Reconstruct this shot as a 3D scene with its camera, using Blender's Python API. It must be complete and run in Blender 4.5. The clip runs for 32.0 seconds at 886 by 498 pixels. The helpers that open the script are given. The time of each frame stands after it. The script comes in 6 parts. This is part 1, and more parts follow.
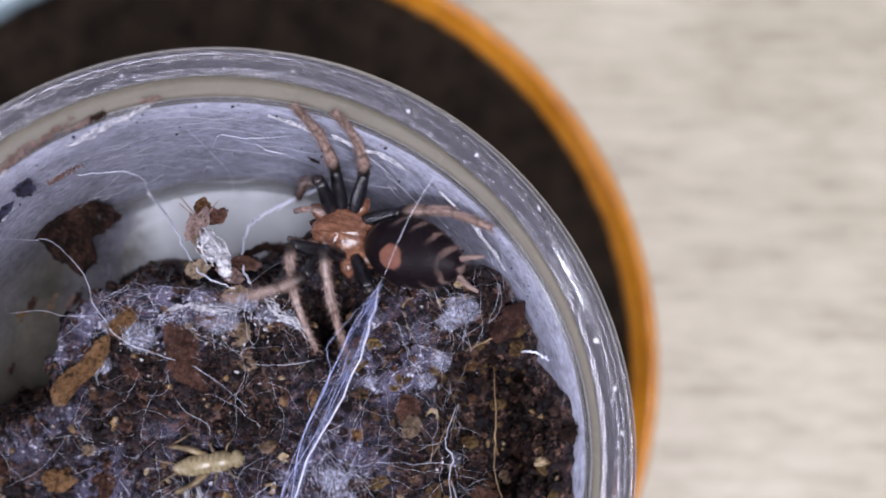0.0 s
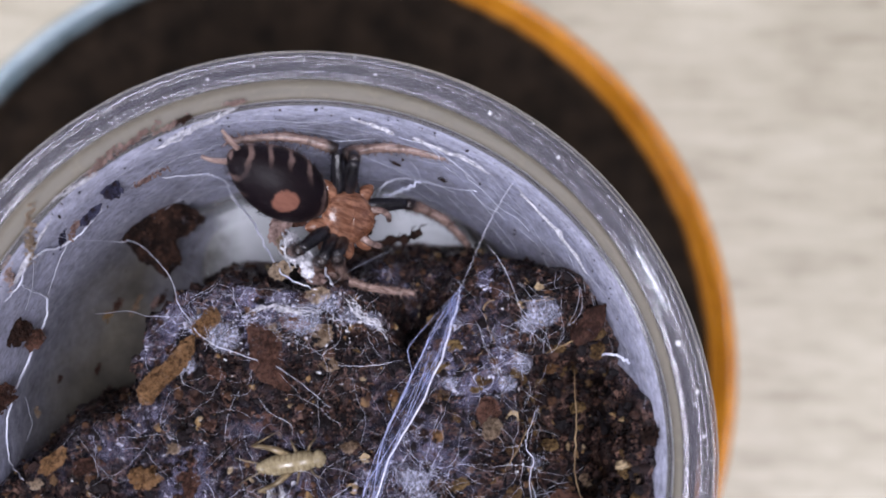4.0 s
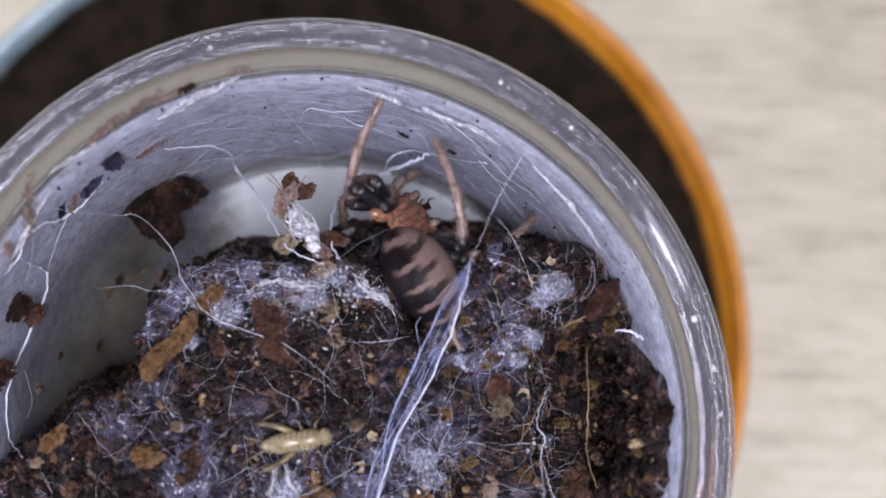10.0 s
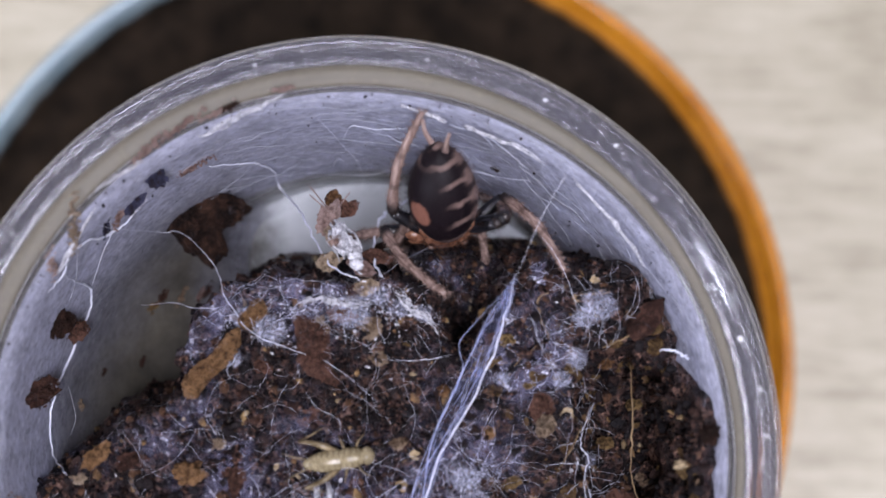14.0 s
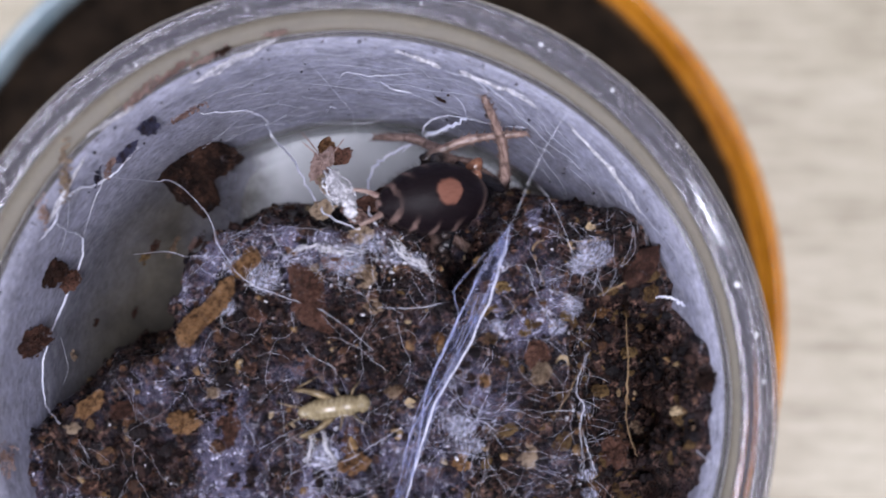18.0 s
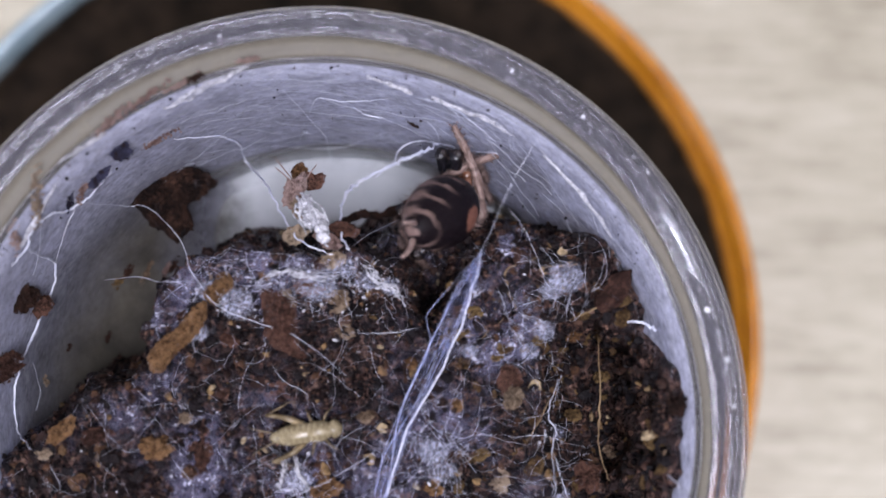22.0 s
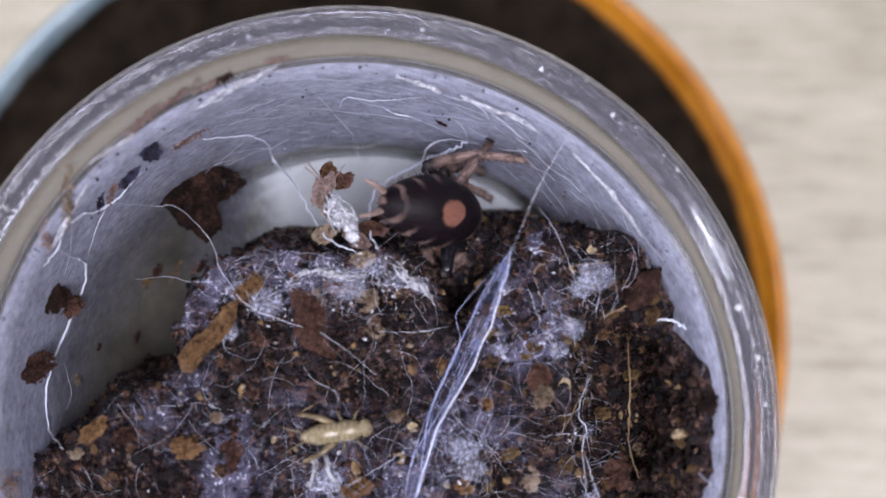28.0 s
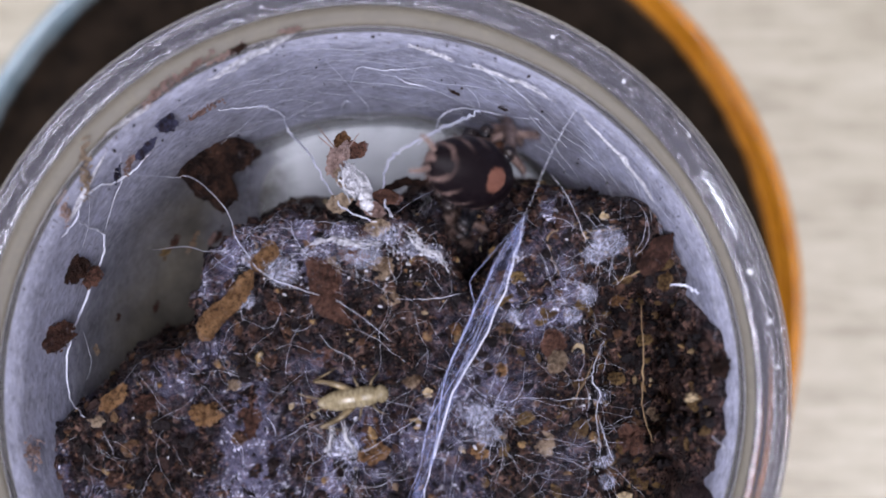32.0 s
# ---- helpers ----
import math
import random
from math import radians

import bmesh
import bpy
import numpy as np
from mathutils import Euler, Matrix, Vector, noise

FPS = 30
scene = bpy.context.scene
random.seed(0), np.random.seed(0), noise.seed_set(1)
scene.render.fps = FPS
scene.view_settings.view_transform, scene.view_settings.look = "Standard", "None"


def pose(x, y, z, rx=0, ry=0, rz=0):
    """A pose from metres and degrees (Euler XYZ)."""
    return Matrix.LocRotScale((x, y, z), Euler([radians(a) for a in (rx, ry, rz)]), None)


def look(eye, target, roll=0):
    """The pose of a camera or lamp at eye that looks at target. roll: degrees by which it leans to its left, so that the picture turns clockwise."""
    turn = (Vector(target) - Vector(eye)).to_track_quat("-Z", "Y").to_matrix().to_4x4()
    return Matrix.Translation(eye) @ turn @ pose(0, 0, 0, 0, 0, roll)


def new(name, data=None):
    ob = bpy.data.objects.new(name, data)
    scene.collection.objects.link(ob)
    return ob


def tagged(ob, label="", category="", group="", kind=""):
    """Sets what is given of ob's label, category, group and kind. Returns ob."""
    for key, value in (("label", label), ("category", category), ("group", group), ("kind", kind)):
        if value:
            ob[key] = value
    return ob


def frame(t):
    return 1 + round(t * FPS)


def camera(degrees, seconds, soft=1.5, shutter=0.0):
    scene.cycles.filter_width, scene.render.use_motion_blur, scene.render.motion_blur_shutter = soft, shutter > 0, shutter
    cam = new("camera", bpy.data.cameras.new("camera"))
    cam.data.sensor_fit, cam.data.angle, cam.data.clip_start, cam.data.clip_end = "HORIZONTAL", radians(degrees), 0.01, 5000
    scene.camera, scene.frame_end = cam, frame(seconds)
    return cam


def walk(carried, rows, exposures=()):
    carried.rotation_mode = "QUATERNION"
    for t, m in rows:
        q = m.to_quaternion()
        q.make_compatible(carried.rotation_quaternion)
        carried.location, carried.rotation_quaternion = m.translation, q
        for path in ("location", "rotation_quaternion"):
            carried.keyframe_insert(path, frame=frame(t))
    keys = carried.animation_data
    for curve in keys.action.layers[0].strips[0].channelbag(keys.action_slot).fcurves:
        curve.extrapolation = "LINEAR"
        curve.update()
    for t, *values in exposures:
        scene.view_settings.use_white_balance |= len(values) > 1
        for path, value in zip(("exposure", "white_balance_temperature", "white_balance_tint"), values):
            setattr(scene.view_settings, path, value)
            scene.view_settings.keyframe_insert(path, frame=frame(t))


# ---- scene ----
# ---------------------------------------------------------------- camera
cam = camera(36.0, 32.0, soft=1.8, shutter=0.4)
cam.data.dof.use_dof = True
cam.data.dof.focus_distance = 0.090
cam.data.dof.aperture_fstop = 25.0
PATH = [
    (0, pose(0.00514, 0.00544, 0.10958, 4.943, -5.635, -0.284)),
    (0.5, pose(0.00513, 0.00528, 0.10962, 5.098, -5.447, -0.264)),
    (1, pose(0.00514, 0.00508, 0.10957, 5.039, -5.362, -0.293)),
    (1.5, pose(0.00483, 0.00468, 0.10946, 4.933, -4.815, -0.135)),
    (2, pose(0.00510, 0.00459, 0.10942, 5.218, -4.526, 0.011)),
    (2.5, pose(0.00459, 0.00550, 0.10901, 5.206, -3.825, 0.115)),
    (4.5, pose(0.00445, 0.00506, 0.10991, 5.195, -2.639, 0.071)),
    (5, pose(0.00454, 0.00526, 0.10948, 5.297, -2.521, 0.054)),
    (5.5, pose(0.00427, 0.00553, 0.10907, 5.197, -1.837, 0.106)),
    (6, pose(0.00387, 0.00527, 0.10899, 5.090, -2.059, 0.052)),
    (6.5, pose(0.00397, 0.00507, 0.10919, 4.646, -2.019, 0.110)),
    (7, pose(0.00408, 0.00513, 0.10942, 4.358, -1.604, 0.132)),
    (7.5, pose(0.00411, 0.00477, 0.10921, 4.711, -1.855, 0.147)),
    (8, pose(0.00404, 0.00513, 0.10869, 4.717, -1.683, 0.154)),
    (8.5, pose(0.00355, 0.00509, 0.10728, 3.914, -1.186, 0.135)),
    (9, pose(0.00387, 0.00500, 0.10747, 3.930, -1.580, 0.165)),
    (9.5, pose(0.00432, 0.00513, 0.10771, 4.153, -2.632, 0.175)),
    (10, pose(0.00433, 0.00487, 0.10751, 4.372, -2.458, 0.185)),
    (10.5, pose(0.00445, 0.00463, 0.10696, 4.561, -2.567, 0.315)),
    (11, pose(0.00481, 0.00476, 0.10683, 4.744, -2.208, 0.475)),
    (11.5, pose(0.00404, 0.00478, 0.10701, 4.696, -2.207, 0.521)),
    (12, pose(0.00446, 0.00478, 0.10747, 4.652, -1.811, 0.552)),
    (12.5, pose(0.00411, 0.00474, 0.10771, 4.691, -2.007, 0.467)),
    (13, pose(0.00405, 0.00486, 0.10774, 4.792, -1.618, 0.466)),
    (13.5, pose(0.00391, 0.00474, 0.10723, 4.871, -1.279, 0.461)),
    (14, pose(0.00413, 0.00514, 0.10712, 4.964, -0.802, 0.484)),
    (14.5, pose(0.00388, 0.00485, 0.10739, 4.834, -0.901, 0.468)),
    (16.5, pose(0.00455, 0.00499, 0.10721, 4.806, -0.764, 0.243)),
    (17, pose(0.00355, 0.00437, 0.10681, 3.707, 0.122, 0.188)),
    (17.5, pose(0.00339, 0.00440, 0.10647, 2.998, -0.584, 0.364)),
    (18, pose(0.00360, 0.00421, 0.10648, 3.399, -1.369, 0.273)),
    (18.5, pose(0.00417, 0.00388, 0.10700, 4.293, -2.556, 0.202)),
    (19, pose(0.00417, 0.00467, 0.10689, 4.078, -2.687, 0.147)),
    (19.5, pose(0.00424, 0.00444, 0.10655, 4.418, -2.469, 0.162)),
    (20, pose(0.00431, 0.00464, 0.10676, 4.201, -2.200, 0.261)),
    (20.5, pose(0.00425, 0.00469, 0.10698, 4.008, -2.247, 0.368)),
    (21, pose(0.00417, 0.00428, 0.10687, 4.064, -2.324, 0.380)),
    (21.5, pose(0.00416, 0.00432, 0.10699, 4.126, -2.132, 0.264)),
    (22, pose(0.00426, 0.00456, 0.10677, 4.218, -2.082, 0.184)),
    (22.5, pose(0.00384, 0.00467, 0.10632, 4.154, -2.157, 0.151)),
    (23, pose(0.00439, 0.00457, 0.10675, 3.982, -1.913, 0.154)),
    (23.5, pose(0.00427, 0.00469, 0.10692, 3.979, -1.770, 0.137)),
    (24, pose(0.00416, 0.00444, 0.10679, 4.027, -1.716, 0.120)),
    (24.5, pose(0.00394, 0.00446, 0.10670, 3.966, -1.880, 0.185)),
    (25, pose(0.00442, 0.00481, 0.10662, 4.036, -1.625, 0.100)),
    (25.5, pose(0.00418, 0.00464, 0.10676, 3.681, -1.573, 0.015)),
    (27.5, pose(0.00408, 0.00467, 0.10677, 3.805, -1.528, -0.008)),
    (28, pose(0.00368, 0.00486, 0.10677, 3.972, -1.224, -0.005)),
    (28.5, pose(0.00385, 0.00447, 0.10704, 3.852, -1.367, 0.001)),
    (29, pose(0.00398, 0.00449, 0.10715, 3.772, -1.356, -0.060)),
    (29.5, pose(0.00433, 0.00464, 0.10696, 4.112, -1.607, -0.163)),
    (30, pose(0.00415, 0.00454, 0.10703, 3.829, -1.218, -0.229)),
    (30.5, pose(0.00399, 0.00472, 0.10658, 3.649, -1.213, -0.291)),
    (31, pose(0.00401, 0.00441, 0.10656, 3.634, -0.942, -0.302)),
    (31.5, pose(0.00408, 0.00455, 0.10720, 3.302, -0.771, -0.463)),
    (32, pose(0.00388, 0.00430, 0.10754, 2.951, -0.469, -0.478)),
]

walk(cam, PATH)

# ---------------------------------------------------------------- light
world = bpy.data.worlds.new("sky")
scene.world = world
world.use_nodes = True
sky = world.node_tree.nodes.new("ShaderNodeTexSky")
sky.sky_type, sky.sun_disc, sky.sun_elevation, sky.sun_rotation = "NISHITA", False, radians(35), radians(60)
world.node_tree.links.new(sky.outputs[0], world.node_tree.nodes["Background"].inputs[0])
world.node_tree.nodes["Background"].inputs[1].default_value = 0.1


def area(name, at_m, target, width, height, watts, colour):
    lamp = bpy.data.lights.new(name, "AREA")
    lamp.shape, lamp.size, lamp.size_y, lamp.energy, lamp.color = "RECTANGLE", width, height, watts, colour
    ob = new(name, lamp)
    ob.matrix_world = look(at_m, target)
    return ob


area("window_light", (-1.42, -0.78, 0.80), (0.0, 0.0, 0.0), 0.25, 0.32, 13.0, (0.84, 0.87, 1.08))
area("ceiling_light", (0.08, -0.34, 1.53), (0.0, 0.0, 0.0), 0.66, 0.66, 32.5, (0.93, 0.92, 1.08))

# ---------------------------------------------------------------- small builders (lengths in millimetres)
MM = 0.001
ZR = 26.5          # height of the cup's rim
DX, DY, DR = -3.0, 5.9, 46.3   # centre and radius of the dish
ZT = -42.0         # table top
ZB = 4.0           # inner floor of the cup


def wall_r(z):
    """Inner radius of the cup's wall at a height."""
    return 22.1 - (ZR - z) * 3.1 / 22.0


ROUND_R, ROUND_Z = wall_r(13.0) - 7.6, 13.0


def on_wall(deg, z, lift=0.28):
    r = wall_r(z) - lift
    return (r * math.cos(radians(deg)), r * math.sin(radians(deg)), z)


def oval(verts):
    """The inside of the cup bulges a little towards the east, and the ledge is wider to the north and west."""
    out = []
    for x, y, z in verts:
        r = math.hypot(x, y)
        k = min(1.0, max(0.0, (23.3 - r) / 1.1)) * min(1.0, max(0.0, (r - 12.0) / 8.0))
        wide = 1.0 + 0.34 * min(1.0, 1.0 - x / max(r, 0.01)) * max(0.0, 1.0 - abs(r - 23.1) / (0.8 if r < 23.1 else 1.6)) / max(r, 0.01)
        out.append((x * wide + 0.55 * k * max(0.0, x / 22.0) ** 2, y * wide, z))
    return out


def mesh_of(name, verts, faces, material, smooth=True):
    me = bpy.data.meshes.new(name)
    me.from_pydata([tuple(float(c) * MM for c in v) for v in verts], [], faces)
    me.materials.append(material)
    if smooth:
        me.polygons.foreach_set("use_smooth", [True] * len(me.polygons))
    me.update()
    return me


def part(name, me, parent=None, label="", kind=""):
    ob = new(name, me)
    ob.parent = parent
    return tagged(ob, label=label, kind=kind)


def lathe(profile, steps=128, closed=True, start=0.0, span=360.0):
    """Turns a profile of (radius, height) round the z axis."""
    verts, faces, n = [], [], len(profile)
    full = span >= 359.9
    cols = steps if full else steps + 1
    for k in range(cols):
        a = radians(start + span * k / steps)
        verts += [(r * math.cos(a), r * math.sin(a), z) for r, z in profile]
    for k in range(steps):
        j = (k + 1) % cols
        for i in range(n if closed else n - 1):
            q = (i + 1) % n
            faces.append((k * n + i, j * n + i, j * n + q, k * n + q))
    return verts, faces


def smooth_path(pts, per=6):
    """A rounded line through a few points."""
    p = [Vector(q) for q in pts]
    p = [p[0] * 2 - p[1]] + p + [p[-1] * 2 - p[-2]]
    out = []
    for i in range(1, len(p) - 2):
        for k in range(per):
            t = k / per
            a, b, c, d = p[i - 1], p[i], p[i + 1], p[i + 2]
            out.append(0.5 * ((2 * b) + (c - a) * t + (2 * a - 5 * b + 4 * c - d) * t * t + (3 * b - a - 3 * c + d) * t ** 3))
    return out + [p[-2]]


def tube(path, radii, sides=5, verts=None, faces=None, caps=True):
    """A round rod along a path, its radius changing from point to point."""
    verts = [] if verts is None else verts
    faces = [] if faces is None else faces
    base, n = len(verts), len(path)
    side = None
    for i in range(n):
        ahead = (path[min(i + 1, n - 1)] - path[max(i - 1, 0)]).normalized()
        if side is None:
            side = ahead.orthogonal().normalized()
        side = (side - ahead * side.dot(ahead)).normalized()
        up = ahead.cross(side)
        for k in range(sides):
            a = 2 * math.pi * k / sides
            verts.append(tuple(path[i] + (side * math.cos(a) + up * math.sin(a)) * radii[i]))
    for i in range(n - 1):
        for k in range(sides):
            q = (k + 1) % sides
            faces.append((base + i * sides + k, base + i * sides + q, base + (i + 1) * sides + q, base + (i + 1) * sides + k))
    if caps:
        faces.append(tuple(base + k for k in reversed(range(sides))))
        faces.append(tuple(base + (n - 1) * sides + k for k in range(sides)))
    return verts, faces


def vnoise(x, y, seed):
    """Smooth lattice noise in 0..1 for arrays."""
    grid = np.random.RandomState(seed).rand(64, 64)
    xi, yi = np.floor(x).astype(int), np.floor(y).astype(int)
    fx, fy = x - xi, y - yi
    fx, fy = fx * fx * (3 - 2 * fx), fy * fy * (3 - 2 * fy)
    g = lambda a, b: grid[a % 64, b % 64]
    return (g(xi, yi) * (1 - fx) + g(xi + 1, yi) * fx) * (1 - fy) + (g(xi, yi + 1) * (1 - fx) + g(xi + 1, yi + 1) * fx) * fy


# ---------------------------------------------------------------- materials
class Nodes:
    """Short names for building a node material."""

    def __init__(self, name):
        self.m = bpy.data.materials.new(name)
        self.m.use_nodes = True
        self.t = self.m.node_tree
        self.bsdf = self.t.nodes["Principled BSDF"]
        self.out = self.t.nodes["Material Output"]

    def add(self, kind, **values):
        n = self.t.nodes.new(kind)
        for key, value in values.items():
            if key in n.inputs.keys():
                self.put(n.inputs[key], value)
        return n

    def put(self, socket, value):
        if isinstance(value, bpy.types.NodeSocket):
            self.t.links.new(value, socket)
        else:
            socket.default_value = value

    def math(self, op, a, b=0.0, c=0.0):
        n = self.t.nodes.new("ShaderNodeMath")
        n.operation = op
        for i, v in enumerate((a, b, c)):
            self.put(n.inputs[i], v)
        return n.outputs[0]

    def span(self, v, lo, hi, to_lo=0.0, to_hi=1.0):
        n = self.t.nodes.new("ShaderNodeMapRange")
        n.interpolation_type = "SMOOTHSTEP"
        for i, x in enumerate((v, lo, hi, to_lo, to_hi)):
            self.put(n.inputs[i], x)
        return n.outputs[0]

    def mix(self, f, a, b):
        n = self.t.nodes.new("ShaderNodeMix")
        n.data_type = "RGBA"
        self.put(n.inputs[0], f)
        self.put(n.inputs[6], a)
        self.put(n.inputs[7], b)
        return n.outputs[2]

    def noise(self, vector, scale, detail=4.0, rough=0.6):
        n = self.add("ShaderNodeTexNoise", Scale=scale, Detail=detail, Roughness=rough)
        if vector is not None:
            self.t.links.new(vector, n.inputs["Vector"])
        return n.outputs["Fac"]

    def coords(self, which="Object"):
        return self.t.nodes.new("ShaderNodeTexCoord").outputs[which]

    def scaled(self, vector, x, y, z):
        n = self.t.nodes.new("ShaderNodeMapping")
        n.inputs["Scale"].default_value = (x, y, z)
        self.t.links.new(vector, n.inputs["Vector"])
        return n.outputs[0]

    def xyz(self, vector):
        n = self.t.nodes.new("ShaderNodeSeparateXYZ")
        self.t.links.new(vector, n.inputs[0])
        return n.outputs

    def ramp(self, f, stops):
        n = self.t.nodes.new("ShaderNodeValToRGB")
        e = n.color_ramp.elements
        while len(e) < len(stops):
            e.new(0.5)
        for s, (at_f, c) in zip(e, stops):
            s.position, s.color = at_f, (*c, 1.0)
        self.put(n.inputs[0], f)
        return n.outputs[0]

    def bump(self, height, strength, distance):
        n = self.add("ShaderNodeBump", Height=height, Strength=strength, Distance=distance)
        self.put(self.bsdf.inputs["Normal"], n.outputs[0])

    def set(self, **values):
        for key, value in values.items():
            self.put(self.bsdf.inputs[key.replace("_", " ")], value)
        return self


def crumbly(name, dark, light, scale, rough=0.85, relief=0.0002, per_object=0.25, silk=0.0, pitted=0.75):
    """Soil, bark and wood bits: two scales of mottling, relief, a little silk on top."""
    n = Nodes(name)
    v = n.coords()
    coarse, fine = n.noise(v, scale, 3), n.noise(v, scale * 5, 5, 0.7)
    f = n.math("ADD", n.math("MULTIPLY", coarse, 0.6), n.math("MULTIPLY", fine, 0.4))
    rnd = n.t.nodes.new("ShaderNodeObjectInfo").outputs["Random"]
    f = n.math("ADD", f, n.math("MULTIPLY", n.math("SUBTRACT", rnd, 0.5), per_object))
    c = n.ramp(f, [(0.32, dark), (0.52, tuple((a + b) / 2 for a, b in zip(dark, light))), (0.72, light)])
    if silk:
        s = n.span(n.noise(n.scaled(v, 1, 0.4, 1), scale * 1.7, 6, 0.75), 0.56, 0.74, 0.0, silk)
        c = n.mix(s, c, (0.55, 0.57, 0.66, 1))
    pits = n.span(n.noise(v, scale * 2.2, 6, 0.8), 0.50, 0.40, 0.0, pitted)
    c = n.mix(pits, c, (0.026, 0.014, 0.010, 1))
    n.set(Base_Color=c, Roughness=rough)
    n.put(n.bsdf.inputs["Specular IOR Level"], 0.15)
    n.bump(n.math("ADD", fine, coarse), 1.0, relief * 2.6)
    return n.m


# wood of the table top
n = Nodes("pale_wood")
v = n.coords()
g1 = n.noise(n.scaled(v, 160, 620, 160), 1.0, 5, 0.65)
g2 = n.noise(n.scaled(v, 40, 900, 40), 1.0, 4, 0.7)
cloud = n.noise(n.scaled(v, 60, 150, 60), 1.0, 3)
f = n.math("ADD", n.math("ADD", n.math("MULTIPLY", g1, 0.45), n.math("MULTIPLY", g2, 0.25)), n.math("MULTIPLY", cloud, 0.3))
n.set(Base_Color=n.ramp(f, [(0.39, (0.315, 0.282, 0.205)), (0.5, (0.425, 0.388, 0.292)), (0.62, (0.505, 0.468, 0.368))]), Roughness=0.5)
n.bump(g2, 0.15, 0.0002)
WOOD = n.m

n = Nodes("plaster")
n.set(Base_Color=n.ramp(n.noise(n.coords(), 3, 5), [(0.3, (0.66, 0.65, 0.62)), (0.7, (0.74, 0.73, 0.70))]), Roughness=0.9)
PLASTER = n.m

n = Nodes("floor_boards")
n.set(Base_Color=n.ramp(n.noise(n.scaled(n.coords(), 2, 20, 2), 2, 5), [(0.3, (0.20, 0.13, 0.08)), (0.7, (0.33, 0.23, 0.15))]), Roughness=0.5)
BOARDS = n.m

# glazed dish: almost black inside, amber towards the rim, blue-grey on its left side
def glaze(name, inner, outer):
    n = Nodes(name)
    v = n.coords()
    p = n.xyz(v)
    fine = n.noise(v, 300, 5)
    dark = n.ramp(fine, [(0.3, (0.005, 0.004, 0.003)), (0.7, (0.022, 0.015, 0.010))])
    amber = n.ramp(fine, [(0.3, (0.36, 0.130, 0.008)), (0.7, (0.50, 0.20, 0.016))])
    cool = n.ramp(fine, [(0.3, (0.20, 0.28, 0.32)), (0.7, (0.31, 0.39, 0.42))])
    hue = n.mix(n.span(n.math("ADD", p[0], n.math("MULTIPLY", n.noise(v, 120), 0.006)), 0.002, -0.008), amber, cool)
    rad = n.math("SQRT", n.math("ADD", n.math("MULTIPLY", p[0], p[0]), n.math("MULTIPLY", p[1], p[1])))
    rad = n.math("ADD", rad, n.math("MULTIPLY", n.math("SUBTRACT", n.noise(v, 400, 4), 0.5), 0.0006))
    side = n.span(p[0], 0.0, -0.018, 0.0, -0.0006)
    edge = n.span(n.math("ADD", rad, side), inner, outer)
    n.set(Base_Color=n.mix(edge, dark, hue), Roughness=n.span(edge, 0.0, 1.0, 0.6, 0.2))
    n.put(n.bsdf.inputs["Specular IOR Level"], n.span(edge, 0.0, 1.0, 0.02, 0.5))
    return n.m


GLAZE = glaze("dark_brown_glaze", (DR - 3.0) * MM, (DR - 2.0) * MM)


def plastic(name, colour, alpha, rough, streak=0.0, gleam=0.06, gloss_ior=1.42):
    n = Nodes(name)
    v = n.coords()
    dust = n.noise(v, 1400, 5, 0.7)
    a = n.span(dust, 0.45, 0.8, alpha, min(1.0, alpha + 0.25))
    if streak:
        p = n.xyz(v)
        turn = n.math("ARCTAN2", p[1], p[0])
        comb = n.t.nodes.new("ShaderNodeCombineXYZ")
        n.put(comb.inputs[0], n.math("MULTIPLY", turn, 9.0))
        n.put(comb.inputs[1], n.math("MULTIPLY", p[2], 900.0))
        n.put(comb.inputs[2], n.math("MULTIPLY", n.math("SQRT", n.math("ADD", n.math("MULTIPLY", p[0], p[0]), n.math("MULTIPLY", p[1], p[1]))), 2600.0))
        s = n.noise(comb.outputs[0], 1.0, 4, 0.6)
        a = n.math("ADD", a, n.math("MULTIPLY", n.math("SUBTRACT", s, 0.5), streak))
    n.set(Base_Color=(*colour, 1), Roughness=n.span(dust, 0.4, 0.8, rough, rough + 0.25), Alpha=a)
    n.put(n.bsdf.inputs["IOR"], 1.55)
    n.bump(dust, 0.06, 0.00004)
    gloss = n.add("ShaderNodeBsdfGlossy", Roughness=gleam)
    both = n.t.nodes.new("ShaderNodeMixShader")
    n.put(both.inputs[0], n.add("ShaderNodeFresnel", IOR=gloss_ior).outputs[0])
    n.t.links.new(n.bsdf.outputs[0], both.inputs[1])
    n.t.links.new(gloss.outputs[0], both.inputs[2])
    n.t.links.new(both.outputs[0], n.out.inputs[0])
    return n.m


LIP = plastic("clear_plastic_lip", (0.15, 0.147, 0.185), 0.36, 0.05, 0.14, 0.05, 1.27)
SIDE = plastic("clear_plastic_side", (0.34, 0.33, 0.33), 0.28, 0.15, 0.0, 0.2)
LEDGE = plastic("yellowed_plastic_ledge", (0.160, 0.142, 0.108), 0.78, 0.6, 0.35, 0.5, 1.15)
# near-black plastic: the shade in the rim's recesses is put into its colour
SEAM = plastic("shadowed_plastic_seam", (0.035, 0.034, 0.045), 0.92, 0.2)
RIDGE = plastic("bright_plastic_ridge", (0.24, 0.24, 0.29), 0.5, 0.1, 0.0, 0.06, 1.25)

